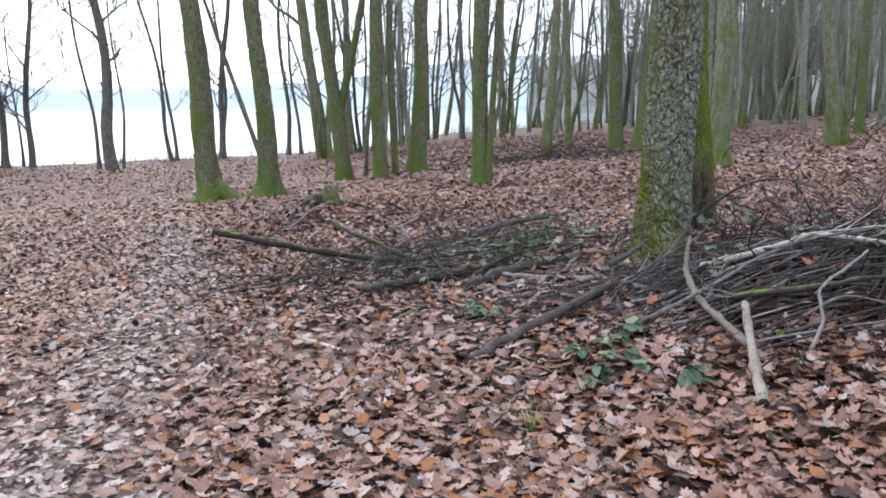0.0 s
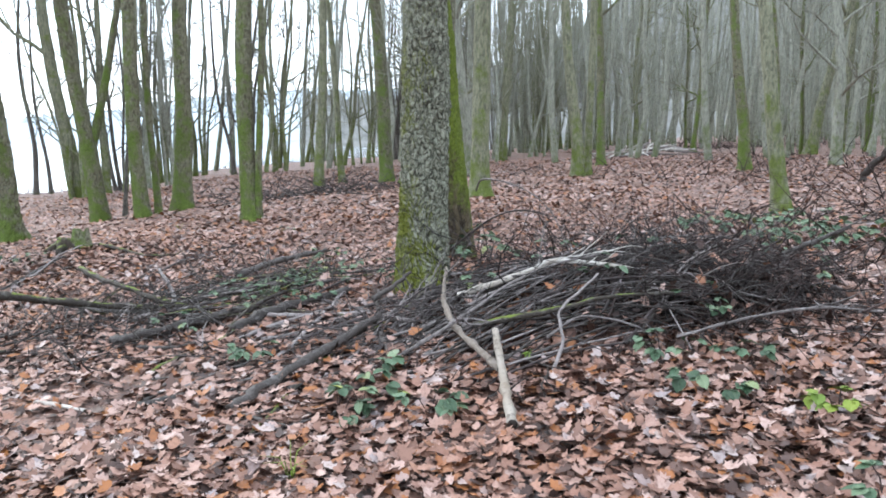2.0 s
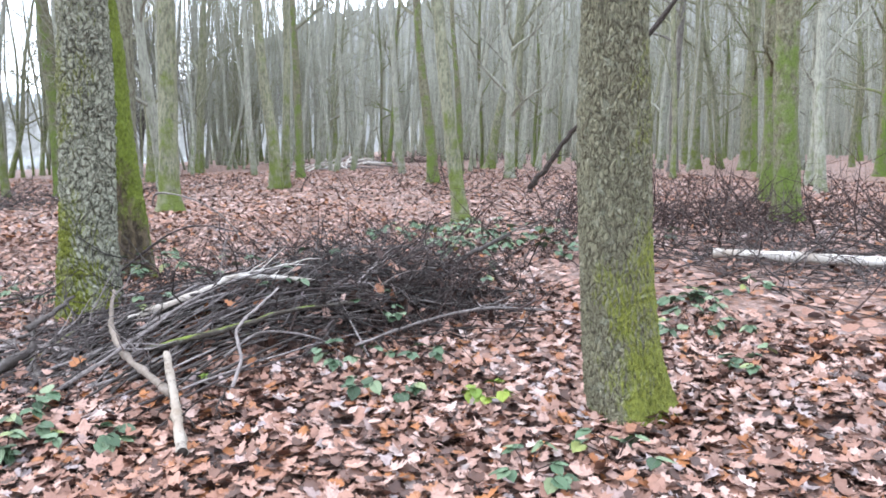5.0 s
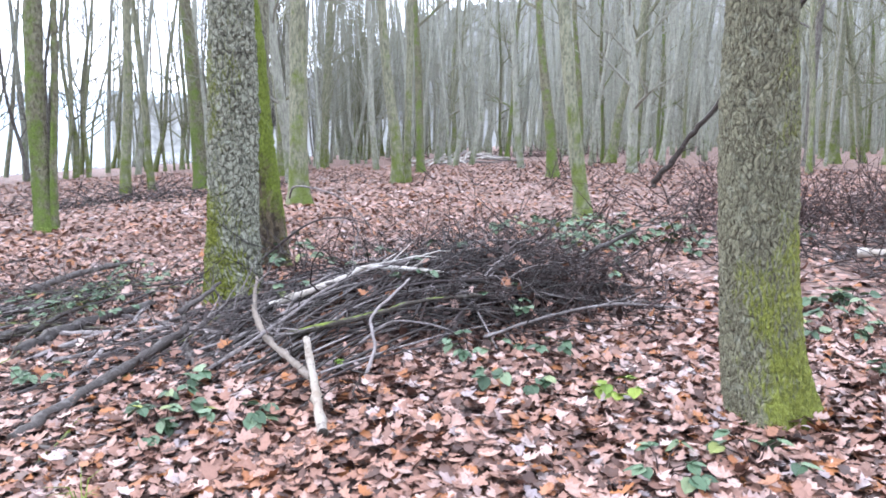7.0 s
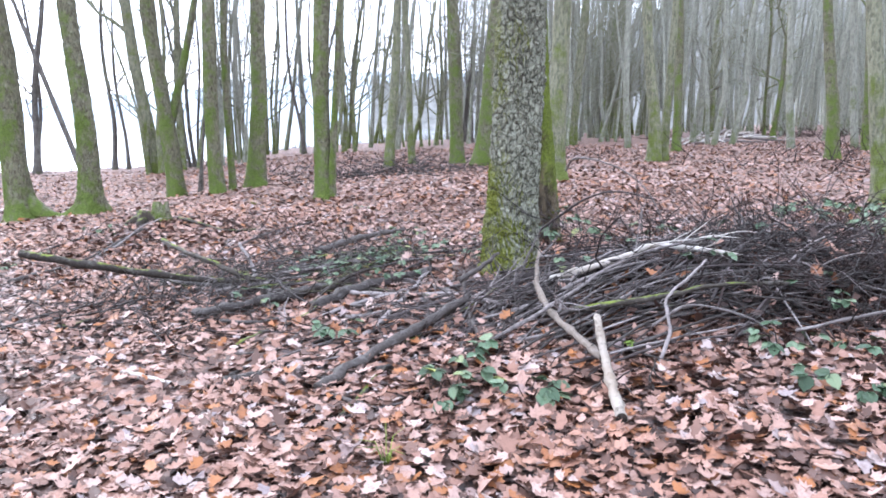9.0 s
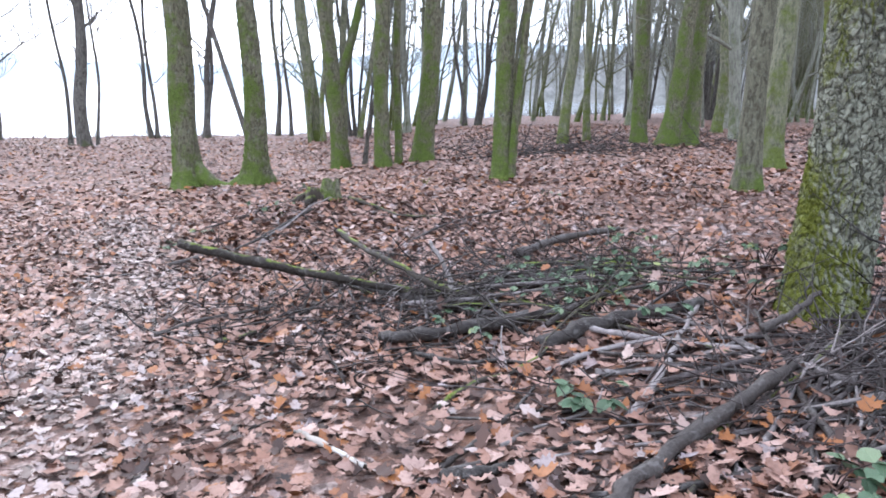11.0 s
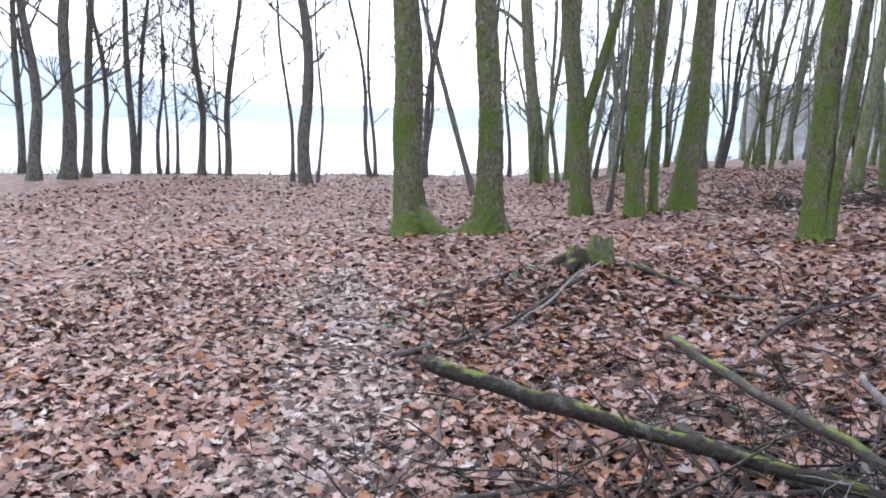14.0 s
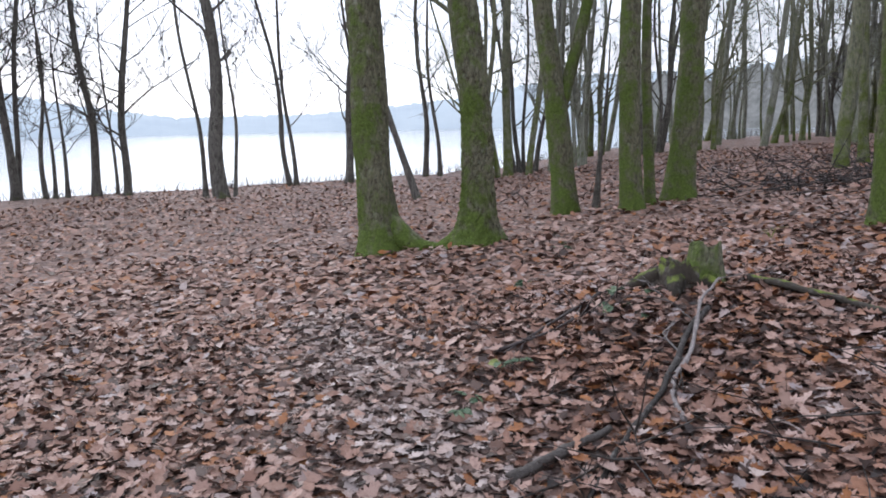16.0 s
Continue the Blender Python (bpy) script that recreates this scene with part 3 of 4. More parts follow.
tree("hornbeam_tree", 26.7, 17.5, 0.34, (0.0, 0.0), 15, BARK_DARK, "dark thin trunk in the wood", WOOD, 27)
tree("hornbeam_tree", 29.0, 18.0, 0.46, (-0.01, 0.02), 16, BARK_GREEN, "pale green trunk in the wood", WOOD, 28)
tree("hornbeam_tree", 29.5, 16.0, 0.5, (0.0, 0.0), 16, BARK_GREEN, "broad pale green trunk in the wood", WOOD, 29)
tree("hornbeam_tree", 14.2, 34.2, 0.34, (0.05, -0.02), 15, BARK_GREEN, "upright trunk in the wood", WOOD, 30)

# trees along the bank, dark against the water
SHORE = "trees along the lake bank"


def shore(x, y, dia, lean, seed, label, height=11, stems=(), limbs=15, low=1.8, length=2.4):
    tree("alder_tree", x, y, dia, lean, height, BARK_DARK, label, SHORE, seed, limbs=limbs, limb_from=low, limb_len=length, stems=stems, seg=9, wob=0.14, depth=2, flare=0.4, thin=0.010, limb_r=0.33)


shore(-10.5, 26.2, 0.40, (-0.03, -0.01), 41, "grey tree with slim side stems on the bank", 13, ((-0.55, 0.3, 0.13, (-0.07, 0), 10), (0.35, 0.1, 0.10, (0.0, 0.02), 9)))
shore(-9.9, 30.6, 0.17, (-0.12, -0.04), 42, "two thin dark stems on the bank", 11, ((0.2, 0.05, 0.15, (-0.06, -0.02), 10),))
shore(-8.1, 31.2, 0.27, (0.08, 0.02), 43, "forked dark tree on the bank", 12, ((0.1, 0.1, 0.15, (0.0, 0.0), 11),))
shore(-5.8, 33.6, 0.20, (-0.02, 0.0), 44, "slim dark tree on the bank", 12, ((0.5, 0.1, 0.16, (-0.06, 0), 10),))
shore(-17.2, 22.8, 0.33, (0.0, 0.0), 45, "dark trunk near the water", 12)
shore(-16.9, 23.8, 0.42, (0.03, 0.03), 46, "stout dark trunk near the water", 13, limbs=7)
shore(-16.9, 24.6, 0.28, (0.05, 0.04), 47, "dark trunk beside a stouter one", 12)
shore(-17.4, 26.2, 0.19, (-0.03, -0.02), 48, "thin dark trunk at the water", 11)
shore(-16.8, 26.9, 0.26, (-0.04, 0.0), 49, "two dark trunks at the water", 12, ((-0.2, 0.4, 0.18, (0.07, 0.04), 11),))
shore(-16.1, 27.2, 0.14, (0.01, 0.0), 50, "thin crooked stem with low twigs", 7, ((0.3, 0.0, 0.11, (0.0, 0), 6), (0.6, 0.1, 0.12, (0.01, 0), 5)), 8, 1.2, 1.6)
shore(-14.8, 27.6, 0.24, (-0.02, 0.01), 51, "dark bank tree with fine low branches", 11, (), 20, 1.3, 2.4)
shore(-14.1, 28.1, 0.24, (0.05, 0.03), 52, "crooked dark tree with fine low branches", 11, ((-0.3, 0.0, 0.1, (-0.03, 0), 6),), 22, 1.2, 2.9)
shore(-19.5, 25.0, 0.25, (0.0, 0.0), 53, "dark tree at the water's edge", 12, (), 12, 1.8)
shore(-20.5, 23.0, 0.3, (0.04, 0.0), 54, "dark tree at the water's edge", 12, (), 12, 1.8)

# multi-stemmed coppice between the wood and the bank: three shapes, copied
rng = random.Random(5)
shapes = []
for k in range(4):
    st = tuple((rng.uniform(-0.5, 0.5), rng.uniform(-0.4, 0.4), rng.uniform(0.08, 0.17), (rng.gauss(0, 0.10), rng.gauss(0, 0.06)), rng.uniform(9, 13)) for _ in range(3))
    px, py = ((2.2, 33.0), (6.8, 35.5), (9.5, 31.0), (0.2, 35.8))[k]
    shapes.append(tree("coppiced_tree", px, py, rng.uniform(0.14, 0.22), (rng.gauss(0, 0.08), 0), 12, (BARK_DARK, BARK_GREEN, BARK_HAZED, BARK_GREEN)[k], "thin many-stemmed coppice near the lake", "coppice near the lake", 60 + k, stems=st, limbs=13, limb_from=1.3, limb_len=2.4, seg=8, wob=0.14, thin=0.007))
for k in range(40):
    for _ in range(30):
        cx = rng.uniform(-3.5, 34)
        cy = rng.uniform(25, 62)
        ok = 0.8 < inland(cx, cy) < 11
        if ok:
            break
    if ok:
        m = Matrix.Translation(at(cx, cy, -0.05)) @ pose(0, 0, 0, 0, 0, rng.uniform(0, 360))
        copy_thing(shapes[k % 4], m)

# further trees of the wood, copied from four shapes
models = []
for k in range(5):
    px, py = ((9.2, 26.0), (31.0, 30.0), (34.5, 22.0), (27.0, 10.0), (21.0, 9.5))[k]
    models.append(tree("hornbeam_tree", px, py, rng.uniform(0.2, 0.34), (rng.gauss(0, 0.05), rng.gauss(0, 0.05)), rng.uniform(13, 17), (BARK_GREEN, BARK_HAZED, BARK_GREEN, BARK_MOSSY, BARK_HAZED)[k], "slim green-grey trunk in the wood", WOOD, 80 + k, limbs=15, limb_from=2.2, limb_len=2.4, seg=10, wob=0.1, thin=0.010))
placed = []
for k in range(900):
    cx, cy = rng.uniform(7, 62), rng.uniform(-28, 62)
    d = math.hypot(cx, cy)
    az = math.degrees(math.atan2(cx, cy))
    if inland(cx, cy) < 6 or d < 17 or (26 < az < 40 and d < 36) or (az < 60 and d < 24) or d > 62:
        continue
    if any((cx - a) ** 2 + (cy - b) ** 2 < 4.5 for a, b in placed):
        continue
    placed.append((cx, cy))
    if len(placed) > 135:
        break
    m = Matrix.Translation(at(cx, cy, -0.05)) @ pose(0, 0, 0, rng.gauss(0, 4), rng.gauss(0, 4), rng.uniform(0, 360))
    w = rng.uniform(0.55, 1.05)
    m = m @ Matrix.Diagonal((w, w, rng.uniform(0.85, 1.1), 1))
    copy_thing(models[k % 5], m)


def far_wood():
    """The depth of the wood, past counting."""
    g = Geo()
    r = random.Random(9)
    made = 0
    while made < 1500:
        x, y = r.uniform(-70, 110), r.uniform(-80, 120)
        d = math.hypot(x, y)
        az = math.degrees(math.atan2(x, y))
        if inland(x, y) < 1.5 or d < 30 or (x < -6 and y > -4) or (az > 75 and r.random() < 0.6):
            continue
        made += 1
        h, rad = r.uniform(11, 18), r.uniform(0.05, 0.14)
        lx, ly = r.gauss(0, 0.07), r.gauss(0, 0.07)
        b = at(x, y, -0.1)
        pts = [b + Vector((lx * z + r.gauss(0, 0.08), ly * z + r.gauss(0, 0.08), z)) for z in (0, 2, 5, 9, h)]
        g.tube(pts, [rad * 1.2, rad, rad * 0.8, rad * 0.5, 0.02], 6, False)
        if d < 90:
            for _ in range(12):
                z = r.uniform(2.5, h * 0.9)
                p = b + Vector((lx * z, ly * z, z))
                a = r.random() * 6.28
                dv = Vector((math.cos(a), math.sin(a), r.uniform(0.4, 1.8))).normalized() * r.uniform(1.0, 2.6)
                g.tube([p, p + dv * 0.5 + Vector((0, 0, -0.05)), p + dv + Vector((0, 0, 0.25))], [0.02, 0.013, 0.006], 3, False)
                for _k in range(3):
                    s0 = p + dv * r.uniform(0.3, 0.9)
                    g.tube([s0, s0 + Vector((r.gauss(0, 0.4), r.gauss(0, 0.4), r.uniform(0.1, 0.9)))], [0.009, 0.005], 3, False)
    made = 0
    while made < 3200:
        x, y = r.uniform(-20, 190), r.uniform(-90, 190)
        d = math.hypot(x, y)
        if inland(x, y) < 4 or not 48 < d < 190 or (x < 5 and y < 0):
            continue
        made += 1
        h, rad = r.uniform(10, 19), r.uniform(0.05, 0.13)
        b = at(x, y, -0.1)
        lx, ly = r.gauss(0, 0.06), r.gauss(0, 0.06)
        g.tube([b + Vector((lx * z + r.gauss(0, 0.1), ly * z + r.gauss(0, 0.1), z)) for z in (0, 5, 10, h)], [rad * 1.2, rad, rad * 0.6, 0.02], 4, False)
        for _ in range(8):
            z = r.uniform(2.5, h * 0.85)
            p = b + Vector((lx * z, ly * z, z))
            a = r.random() * 6.28
            dv = Vector((math.cos(a), math.sin(a), r.uniform(0.6, 2.2))).normalized() * r.uniform(1.2, 3.0)
            g.tube([p, p + dv], [0.03, 0.012], 3, False)
    tagged(new("far_woods", g.mesh("far_woods", BARK_HAZED)), "dense far wood of bare grey-green trunks paled for mist", "woods", kind="stuff")


far_wood()


# ---- fallen logs and sticks ----
PILE = "fallen sticks of the brush pile"


def log(name, pts, dia, material, label, group=PILE, tip=0.55, seg=9, ends=True, forks=0, seed=0, category="fallen branch"):
    """A fallen branch along the points, thinning to its tip, with cut ends and side twigs."""
    rng = random.Random(seed + 71)
    c = spline(pts, max(8, len(pts) * 5))
    o = c[0].copy()
    c = [p - o for p in c]
    n = len(c) - 1
    g = Geo()
    w1, w2 = rng.uniform(1.2, 2.2), rng.uniform(0, 6)
    c = [p + Vector((math.sin(i * w1 + w2), math.cos(i * w1 * 0.8), 0.5 * math.sin(i * 1.7 + w2))) * (dia * (0.06 if "birch" in name else 0.2) * rng.uniform(0.3, 1)) for i, p in enumerate(c)]
    g.tube(c, [dia / 2 * (1 - (1 - tip) * i / n) * (1.25 if rng.random() < 0.15 else rng.uniform(0.88, 1.08)) for i in range(n + 1)], seg, True, 0.26, rng)
    ob = new(name, g.mesh(name, material))
    ob.location = o
    tagged(ob, label, category, group)
    if ends and dia > 0.03:
        for i, j in ((0, 1), (n, n - 1)):
            d = (c[i] - c[j]).normalized()
            r = dia / 2 * (1 if i == 0 else tip)
            e = Geo()
            e.tube([c[i] - d * 0.002, c[i] + d * 0.004], [r * 0.93, r * 0.86], seg)
            part("cut_end", e.mesh("cut_end", CUT), ob, "dark sawn end")
    for q in range(forks):
        i = rng.randrange(n // 4, n)
        g2 = Geo()
        d = (c[min(i + 1, n)] - c[i - 1]).normalized()
        grow(g2, rng, c[i], d + Vector((rng.gauss(0, 0.6), rng.gauss(0, 0.6), rng.uniform(-0.1, 0.22))), rng.uniform(0.3, 0.75), max(0.005, dia * 0.16), 1, -0.15)
        part("side_twig", g2.mesh("side_twig", material), ob)
    return ob


log("fallen_branch", [(0.20, 4.20, 0.02), (0.37, 4.37, 0.06), (0.65, 4.62, 0.12), (0.95, 4.82, 0.20), (1.25, 5.0, 0.30)], 0.072, LOG, "bent dark branch lying on leaves", seg=12, tip=0.7, seed=1)
log("stick", [(0.19, 4.17, 0.02), (0.34, 3.97, 0.03), (0.47, 3.83, 0.03)], 0.03, LOG, "thin dark stick lying on leaves", seed=2)
log("birch_branch", [(1.47, 3.17, 0.16), (1.57, 3.49, 0.20), (1.64, 3.72, 0.26), (1.69, 3.95, 0.42)], 0.056, BIRCH_OLD, "white birch branch with a sawn end", tip=0.75, seg=12, seed=3)
log("birch_branch", [(1.64, 3.74, 0.25), (1.63, 4.10, 0.28), (1.60, 4.41, 0.34), (1.65, 4.80, 0.43)], 0.045, TWIG_TAN, "peeling birch branch joining another", tip=0.8, seed=4)
log("stick", [(1.60, 4.42, 0.33), (1.64, 4.75, 0.42), (1.72, 4.95, 0.62)], 0.035, TWIG_TAN, "crooked grey stick leaning on the oak", tip=0.6, seed=5)
log("birch_branch", [(1.82, 5.0, 0.40), (2.05, 4.86, 0.50), (2.34, 4.86, 0.58), (2.46, 4.79, 0.65), (2.66, 4.66, 0.65), (2.95, 4.5, 0.62)], 0.05, BIRCH, "long white birch branch on top of the brush pile", tip=0.6, seed=6, forks=2)
log("stick", [(1.88, 3.66, 0.15), (2.05, 3.80, 0.34), (2.09, 3.92, 0.50), (2.28, 4.02, 0.60), (2.53, 4.25, 0.65)], 0.024, TWIG_GREY, "curved pale stick standing out of the pile", tip=0.5, seed=7)
log("stick", [(1.18, 4.36, 0.17), (1.57, 4.36, 0.37), (2.05, 4.58, 0.55), (2.41, 4.62, 0.66), (2.8, 4.7, 0.7)], 0.026, TWIG_GREY, "long straight grey stick across the pile", seed=8)
log("fallen_branch", [(1.72, 4.39, 0.34), (2.21, 4.19, 0.45), (2.52, 4.13, 0.52), (3.0, 4.1, 0.52)], 0.036, LOG_MOSS, "greenish branch buried in the pile", seed=9)
log("fallen_branch", [(-2.07, 7.20, 0.31), (-1.5, 7.18, 0.19), (-0.745, 7.16, 0.06), (-0.22, 7.04, 0.02), (0.15, 6.87, 0.02)], 0.064, LOG_MOSS, "long dark branch with a mossy raised tip", tip=0.9, seed=10, forks=7)
log("fallen_branch", [(-1.0, 7.8, -0.10), (-0.45, 7.10, -0.02), (-0.16, 6.82, 0.0), (0.07, 6.43, 0.05)], 0.075, LOG, "grey crooked branch lying across others", tip=0.9, seed=11, forks=2)
log("fallen_branch", [(-1.04, 8.1, 0.26), (-0.8, 7.54, 0.24), (-0.53, 7.2, 0.19), (-0.29, 7.0, 0.11), (-0.08, 6.93, 0.05), (0.08, 6.88, 0.03)], 0.04, LOG_MOSS, "slender branch with patches of bright moss", tip=1.3, seed=12, forks=4)
log("fallen_log", [(-0.61, 6.35, -0.07), (-0.31, 6.27, -0.01), (0.29, 6.33, 0.09), (0.70, 6.37, 0.15)], 0.085, LOG, "short thick grey log half sunk in leaves", tip=0.85, seg=14, seed=13)
log("fallen_log", [(0.28, 5.90, 0.05), (0.56, 5.98, 0.14), (0.84, 6.00, 0.21), (1.25, 6.05, 0.27)], 0.095, LOG, "thick grey log with a pale worn patch", tip=0.85, seg=14, seed=14)
log("fallen_log", [(0.28, 7.13, 0.06), (0.56, 7.17, 0.11), (0.85, 7.20, 0.19), (1.2, 7.4, 0.2)], 0.085, LOG_GREEN, "log covered in bright green moss", seed=15)
log("stick", [(-0.14, 6.92, 0.0), (-0.17, 7.35, 0.12), (-0.29, 7.75, 0.26)], 0.05, TWIG_GREY, "grey stub sticking up from the logs", seed=16)
log("fallen_branch", [(0.45, 8.2, 0.07), (0.97, 8.71, 0.13), (1.54, 8.93, 0.19)], 0.08, LOG, "dark branch at the back of the pile", seed=17, forks=2)
log("stick", [(-2.0, 6.9, -0.27), (-1.61, 7.03, -0.21), (-1.38, 7.16, -0.17), (-1.18, 7.63, -0.13)], 0.03, LOG, "thin dark stick with side twigs", seed=18, forks=3)
log("stick", [(-2.15, 6.8, -0.30), (-1.79, 6.95, -0.23), (-1.40, 6.91, -0.19)], 0.025, TWIG, "thin forked stick on the leaves", seed=19, forks=2)
log("stick", [(-0.78, 10.87, -0.10), (-0.16, 10.59, -0.04), (0.50, 10.53, 0.02)], 0.035, LOG, "dark stick on the open leaf litter", seed=20, forks=2)
log("stick", [(-0.49, 9.23, -0.08), (-0.05, 9.90, 0.02), (0.59, 10.42, 0.10)], 0.03, TWIG, "thin stick propped over leaves", seed=21, forks=3)
log("stick", [(-1.15, 6.92, -0.16), (-0.94, 6.27, -0.14), (-0.79, 5.84, -0.13)], 0.022, TWIG, "thin stick lying on the leaves", seed=22, forks=1)
log("fallen_branch", [(-1.75, 6.60, -0.22), (-1.58, 6.64, -0.20), (-1.45, 6.75, -0.18)], 0.05, LOG_MOSS, "short mossy branch end", seed=23)
log("fallen_branch", [(-0.30, 4.60, -0.04), (-0.17, 4.59, -0.02), (0.02, 4.64, 0.0)], 0.065, LOG, "short dark branch half under leaves", seed=24)
log("birch_branch", [(-0.96, 5.19, -0.14), (-0.78, 4.95, -0.10), (-0.62, 4.75, -0.08)], 0.035, BIRCH, "short white birch stick among leaves", seed=25)
log("stick", [(-3.55, 8.93, -0.44), (-3.34, 9.05, -0.42), (-2.98, 9.05, -0.39)], 0.03, LOG, "dark stick beside the trodden path", seed=26)
log("stick", [(2.45, 6.3, 1.05), (2.35, 5.9, 1.17), (2.42, 5.6, 1.17), (2.6, 5.45, 1.08), (2.75, 5.35, 0.9), (2.9, 5.3, 0.55)], 0.016, TWIG_GREY, "arching grey stick over the pile", seed=28, tip=0.4)
log("stick", [(2.0, 6.0, 0.5), (2.3, 5.65, 0.85), (2.5, 5.45, 0.95), (2.75, 5.3, 0.9)], 0.02, TWIG, "arching thin stick over the pile", seed=29, tip=0.4)
log("stick", [(2.72, 3.66, 0.36), (2.97, 3.52, 0.46), (3.3, 3.5, 0.50), (3.68, 3.50, 0.50), (4.1, 3.50, 0.44), (4.6, 3.44, 0.36)], 0.02, TWIG_GREY, "long thin stick reaching out over leaves", seed=30, tip=0.5, forks=2)
log("stick", [(2.0, 3.9, 0.36), (2.28, 4.0, 0.44), (2.57, 3.88, 0.39), (2.72, 3.70, 0.27)], 0.018, TWIG_GREY, "pale thin stick bowed over the pile", seed=31, tip=0.6)
log("fallen_branch", [(4.6, 5.15, 0.45), (4.9, 5.0, 0.62), (5.2, 4.85, 0.78)], 0.06, LOG, "grey broken branch propped on the pile", seed=32, forks=1)
log("birch_log", [(7.75, 4.3, 0.47), (7.95, 3.8, 0.48), (8.28, 3.0, 0.49), (8.6, 2.1, 0.5)], 0.105, BIRCH, "white birch log lying in dead brush", tip=0.9, seg=14, seed=33)
log("fallen_branch", [(13.9, 13.0, 0.46), (13.95, 12.95, 0.71), (14.19, 12.7, 1.13), (14.43, 12.45, 1.69), (14.65, 12.2, 2.11), (15.4, 11.4, 3.6), (16.3, 10.5, 5.3)], 0.15, CUT, "long dark broken branch hanging to the ground", tip=0.7, seed=34, forks=2)

log("stick", [(1.30, 5.42, 0.33), (1.45, 5.45, 0.40), (1.62, 5.52, 0.50)], 0.045, LOG, "dark broken stub at the foot of the oak", seed=35)

# sticks strewn on the open litter round the stump
OPEN = "sticks on the open litter"
log("stick", [at(-2.14, 11.48, 0.06), at(-2.48, 11.03, 0.05), at(-2.8, 10.64, 0.04)], 0.022, TWIG, "thin dark twig lying on leaves", OPEN, seed=51, forks=1)
log("stick", [at(-1.98, 9.58, 0.03), at(-1.97, 9.89, 0.05), at(-1.79, 10.28, 0.07), at(-1.62, 10.82, 0.09), at(-1.4, 11.25, 0.1)], 0.03, TWIG_GREY, "crooked grey stick running up to the stump", OPEN, seed=52, forks=4)
log("fallen_branch", [at(-1.2, 11.3, 0.08), at(-0.85, 10.9, 0.06), at(-0.58, 10.49, 0.06), at(-0.26, 10.43, 0.06)], 0.05, LOG_MOSS, "mossy stick lying beside the stump", OPEN, seed=53, forks=2)
log("fallen_branch", [at(-1.6, 10.75, 0.07), at(-1.76, 10.5, 0.06), at(-2.03, 9.83, 0.06), at(-2.28, 9.37, 0.05), at(-2.48, 8.89, 0.04)], 0.04, LOG, "bent dark branch lying across open litter", OPEN, seed=54, forks=4)
log("stick", [at(-2.76, 9.16, 0.04), at(-2.52, 9.35, 0.05), at(-2.31, 9.52, 0.05)], 0.06, LOG, "short stout piece of dark branch", OPEN, seed=55)
log("stick", [at(-2.81, 10.7, 0.05), at(-2.41, 10.91, 0.06), at(-2.22, 11.5, 0.05)], 0.02, TWIG, "thin curved twig on the litter", OPEN, seed=56, forks=2)
log("stick", [at(-2.03, 7.5, 0.04), at(-2.19, 8.17, 0.06), at(-2.11, 8.8, 0.05)], 0.02, TWIG, "thin dark twig near the trodden path", OPEN, seed=57, forks=2)
log("stick", [at(-2.14, 6.85, 0.05), at(-1.92, 7.08, 0.06), at(-1.65, 7.16, 0.07), at(-1.4, 7.27, 0.06)], 0.032, LOG, "crooked dark stick with side twigs", OPEN, seed=58, forks=3)
log("stick", [at(-1.0, 9.3, 0.05), at(-0.75, 8.9, 0.07), at(-0.3, 8.5, 0.06)], 0.026, LOG, "dark stick lying on the open litter", OPEN, seed=59, forks=3)

# sticks of the pile laid at random, each its own
rng = random.Random(21)


def heap(x, y):
    """Height of the brush above the ground."""
    a = 0.28 * math.exp(-(((x - 3.15) / 1.4) ** 4 + ((y - 4.75) / 0.9) ** 2))
    b = 0.24 * math.exp(-(((x - 4.3) / 1.3) ** 2 + ((y - 5.6) / 1.3) ** 2))
    c = 0.16 * math.exp(-(((x - 0.6) / 1.1) ** 2 + ((y - 7.1) / 1.2) ** 2))
    d = 0.55 * math.exp(-(((x - 21.5) / 2.4) ** 2 + ((y - 32.7) / 1.2) ** 2))
    return a + b + c + d


def scatter_sticks(n, cx, cy, sx_, sy_, lo, hi, r_lo, r_hi, heading, turn, mats, label, forks=1):
    for k in range(n):
        x, y = rng.gauss(cx, sx_), rng.gauss(cy, sy_)
        L, a = rng.uniform(lo, hi), radians(rng.gauss(heading, turn))
        pts = []
        for q in (-0.5, -0.17, 0.17, 0.5):
            px, py = x + math.cos(a) * L * q + rng.gauss(0, 0.04), y + math.sin(a) * L * q + rng.gauss(0, 0.04)
            pts.append(at(px, py, 0.02 + heap(px, py) * rng.uniform(0.55, 1.05)))
        log("stick", pts, rng.uniform(r_lo, r_hi), rng.choice(mats), label, tip=0.45, seg=6, ends=False, forks=forks if rng.random() < 0.45 else 0, seed=k + 200)


scatter_sticks(88, 2.35, 4.6, 0.55, 0.36, 1.0, 2.5, 0.010, 0.026, 0, 24, (TWIG, TWIG, TWIG_GREY, LOG, LOG), "thin bare stick woven into the brush pile")
scatter_sticks(48, 3.4, 4.9, 0.6, 0.5, 1.0, 2.2, 0.009, 0.020, -5, 40, (TWIG, TWIG_RED, TWIG, TWIG_GREY, LOG), "thin brown stick in the brush pile")
scatter_sticks(26, 0.4, 7.0, 0.6, 0.5, 0.7, 1.7, 0.014, 0.04, -25, 40, (TWIG, LOG, LOG_MOSS, TWIG_GREY), "dark stick among mossy logs")
scatter_sticks(11, -1.2, 7.6, 0.6, 0.7, 0.5, 1.4, 0.010, 0.025, -35, 50, (TWIG, LOG), "thin dark twig on the leaves")
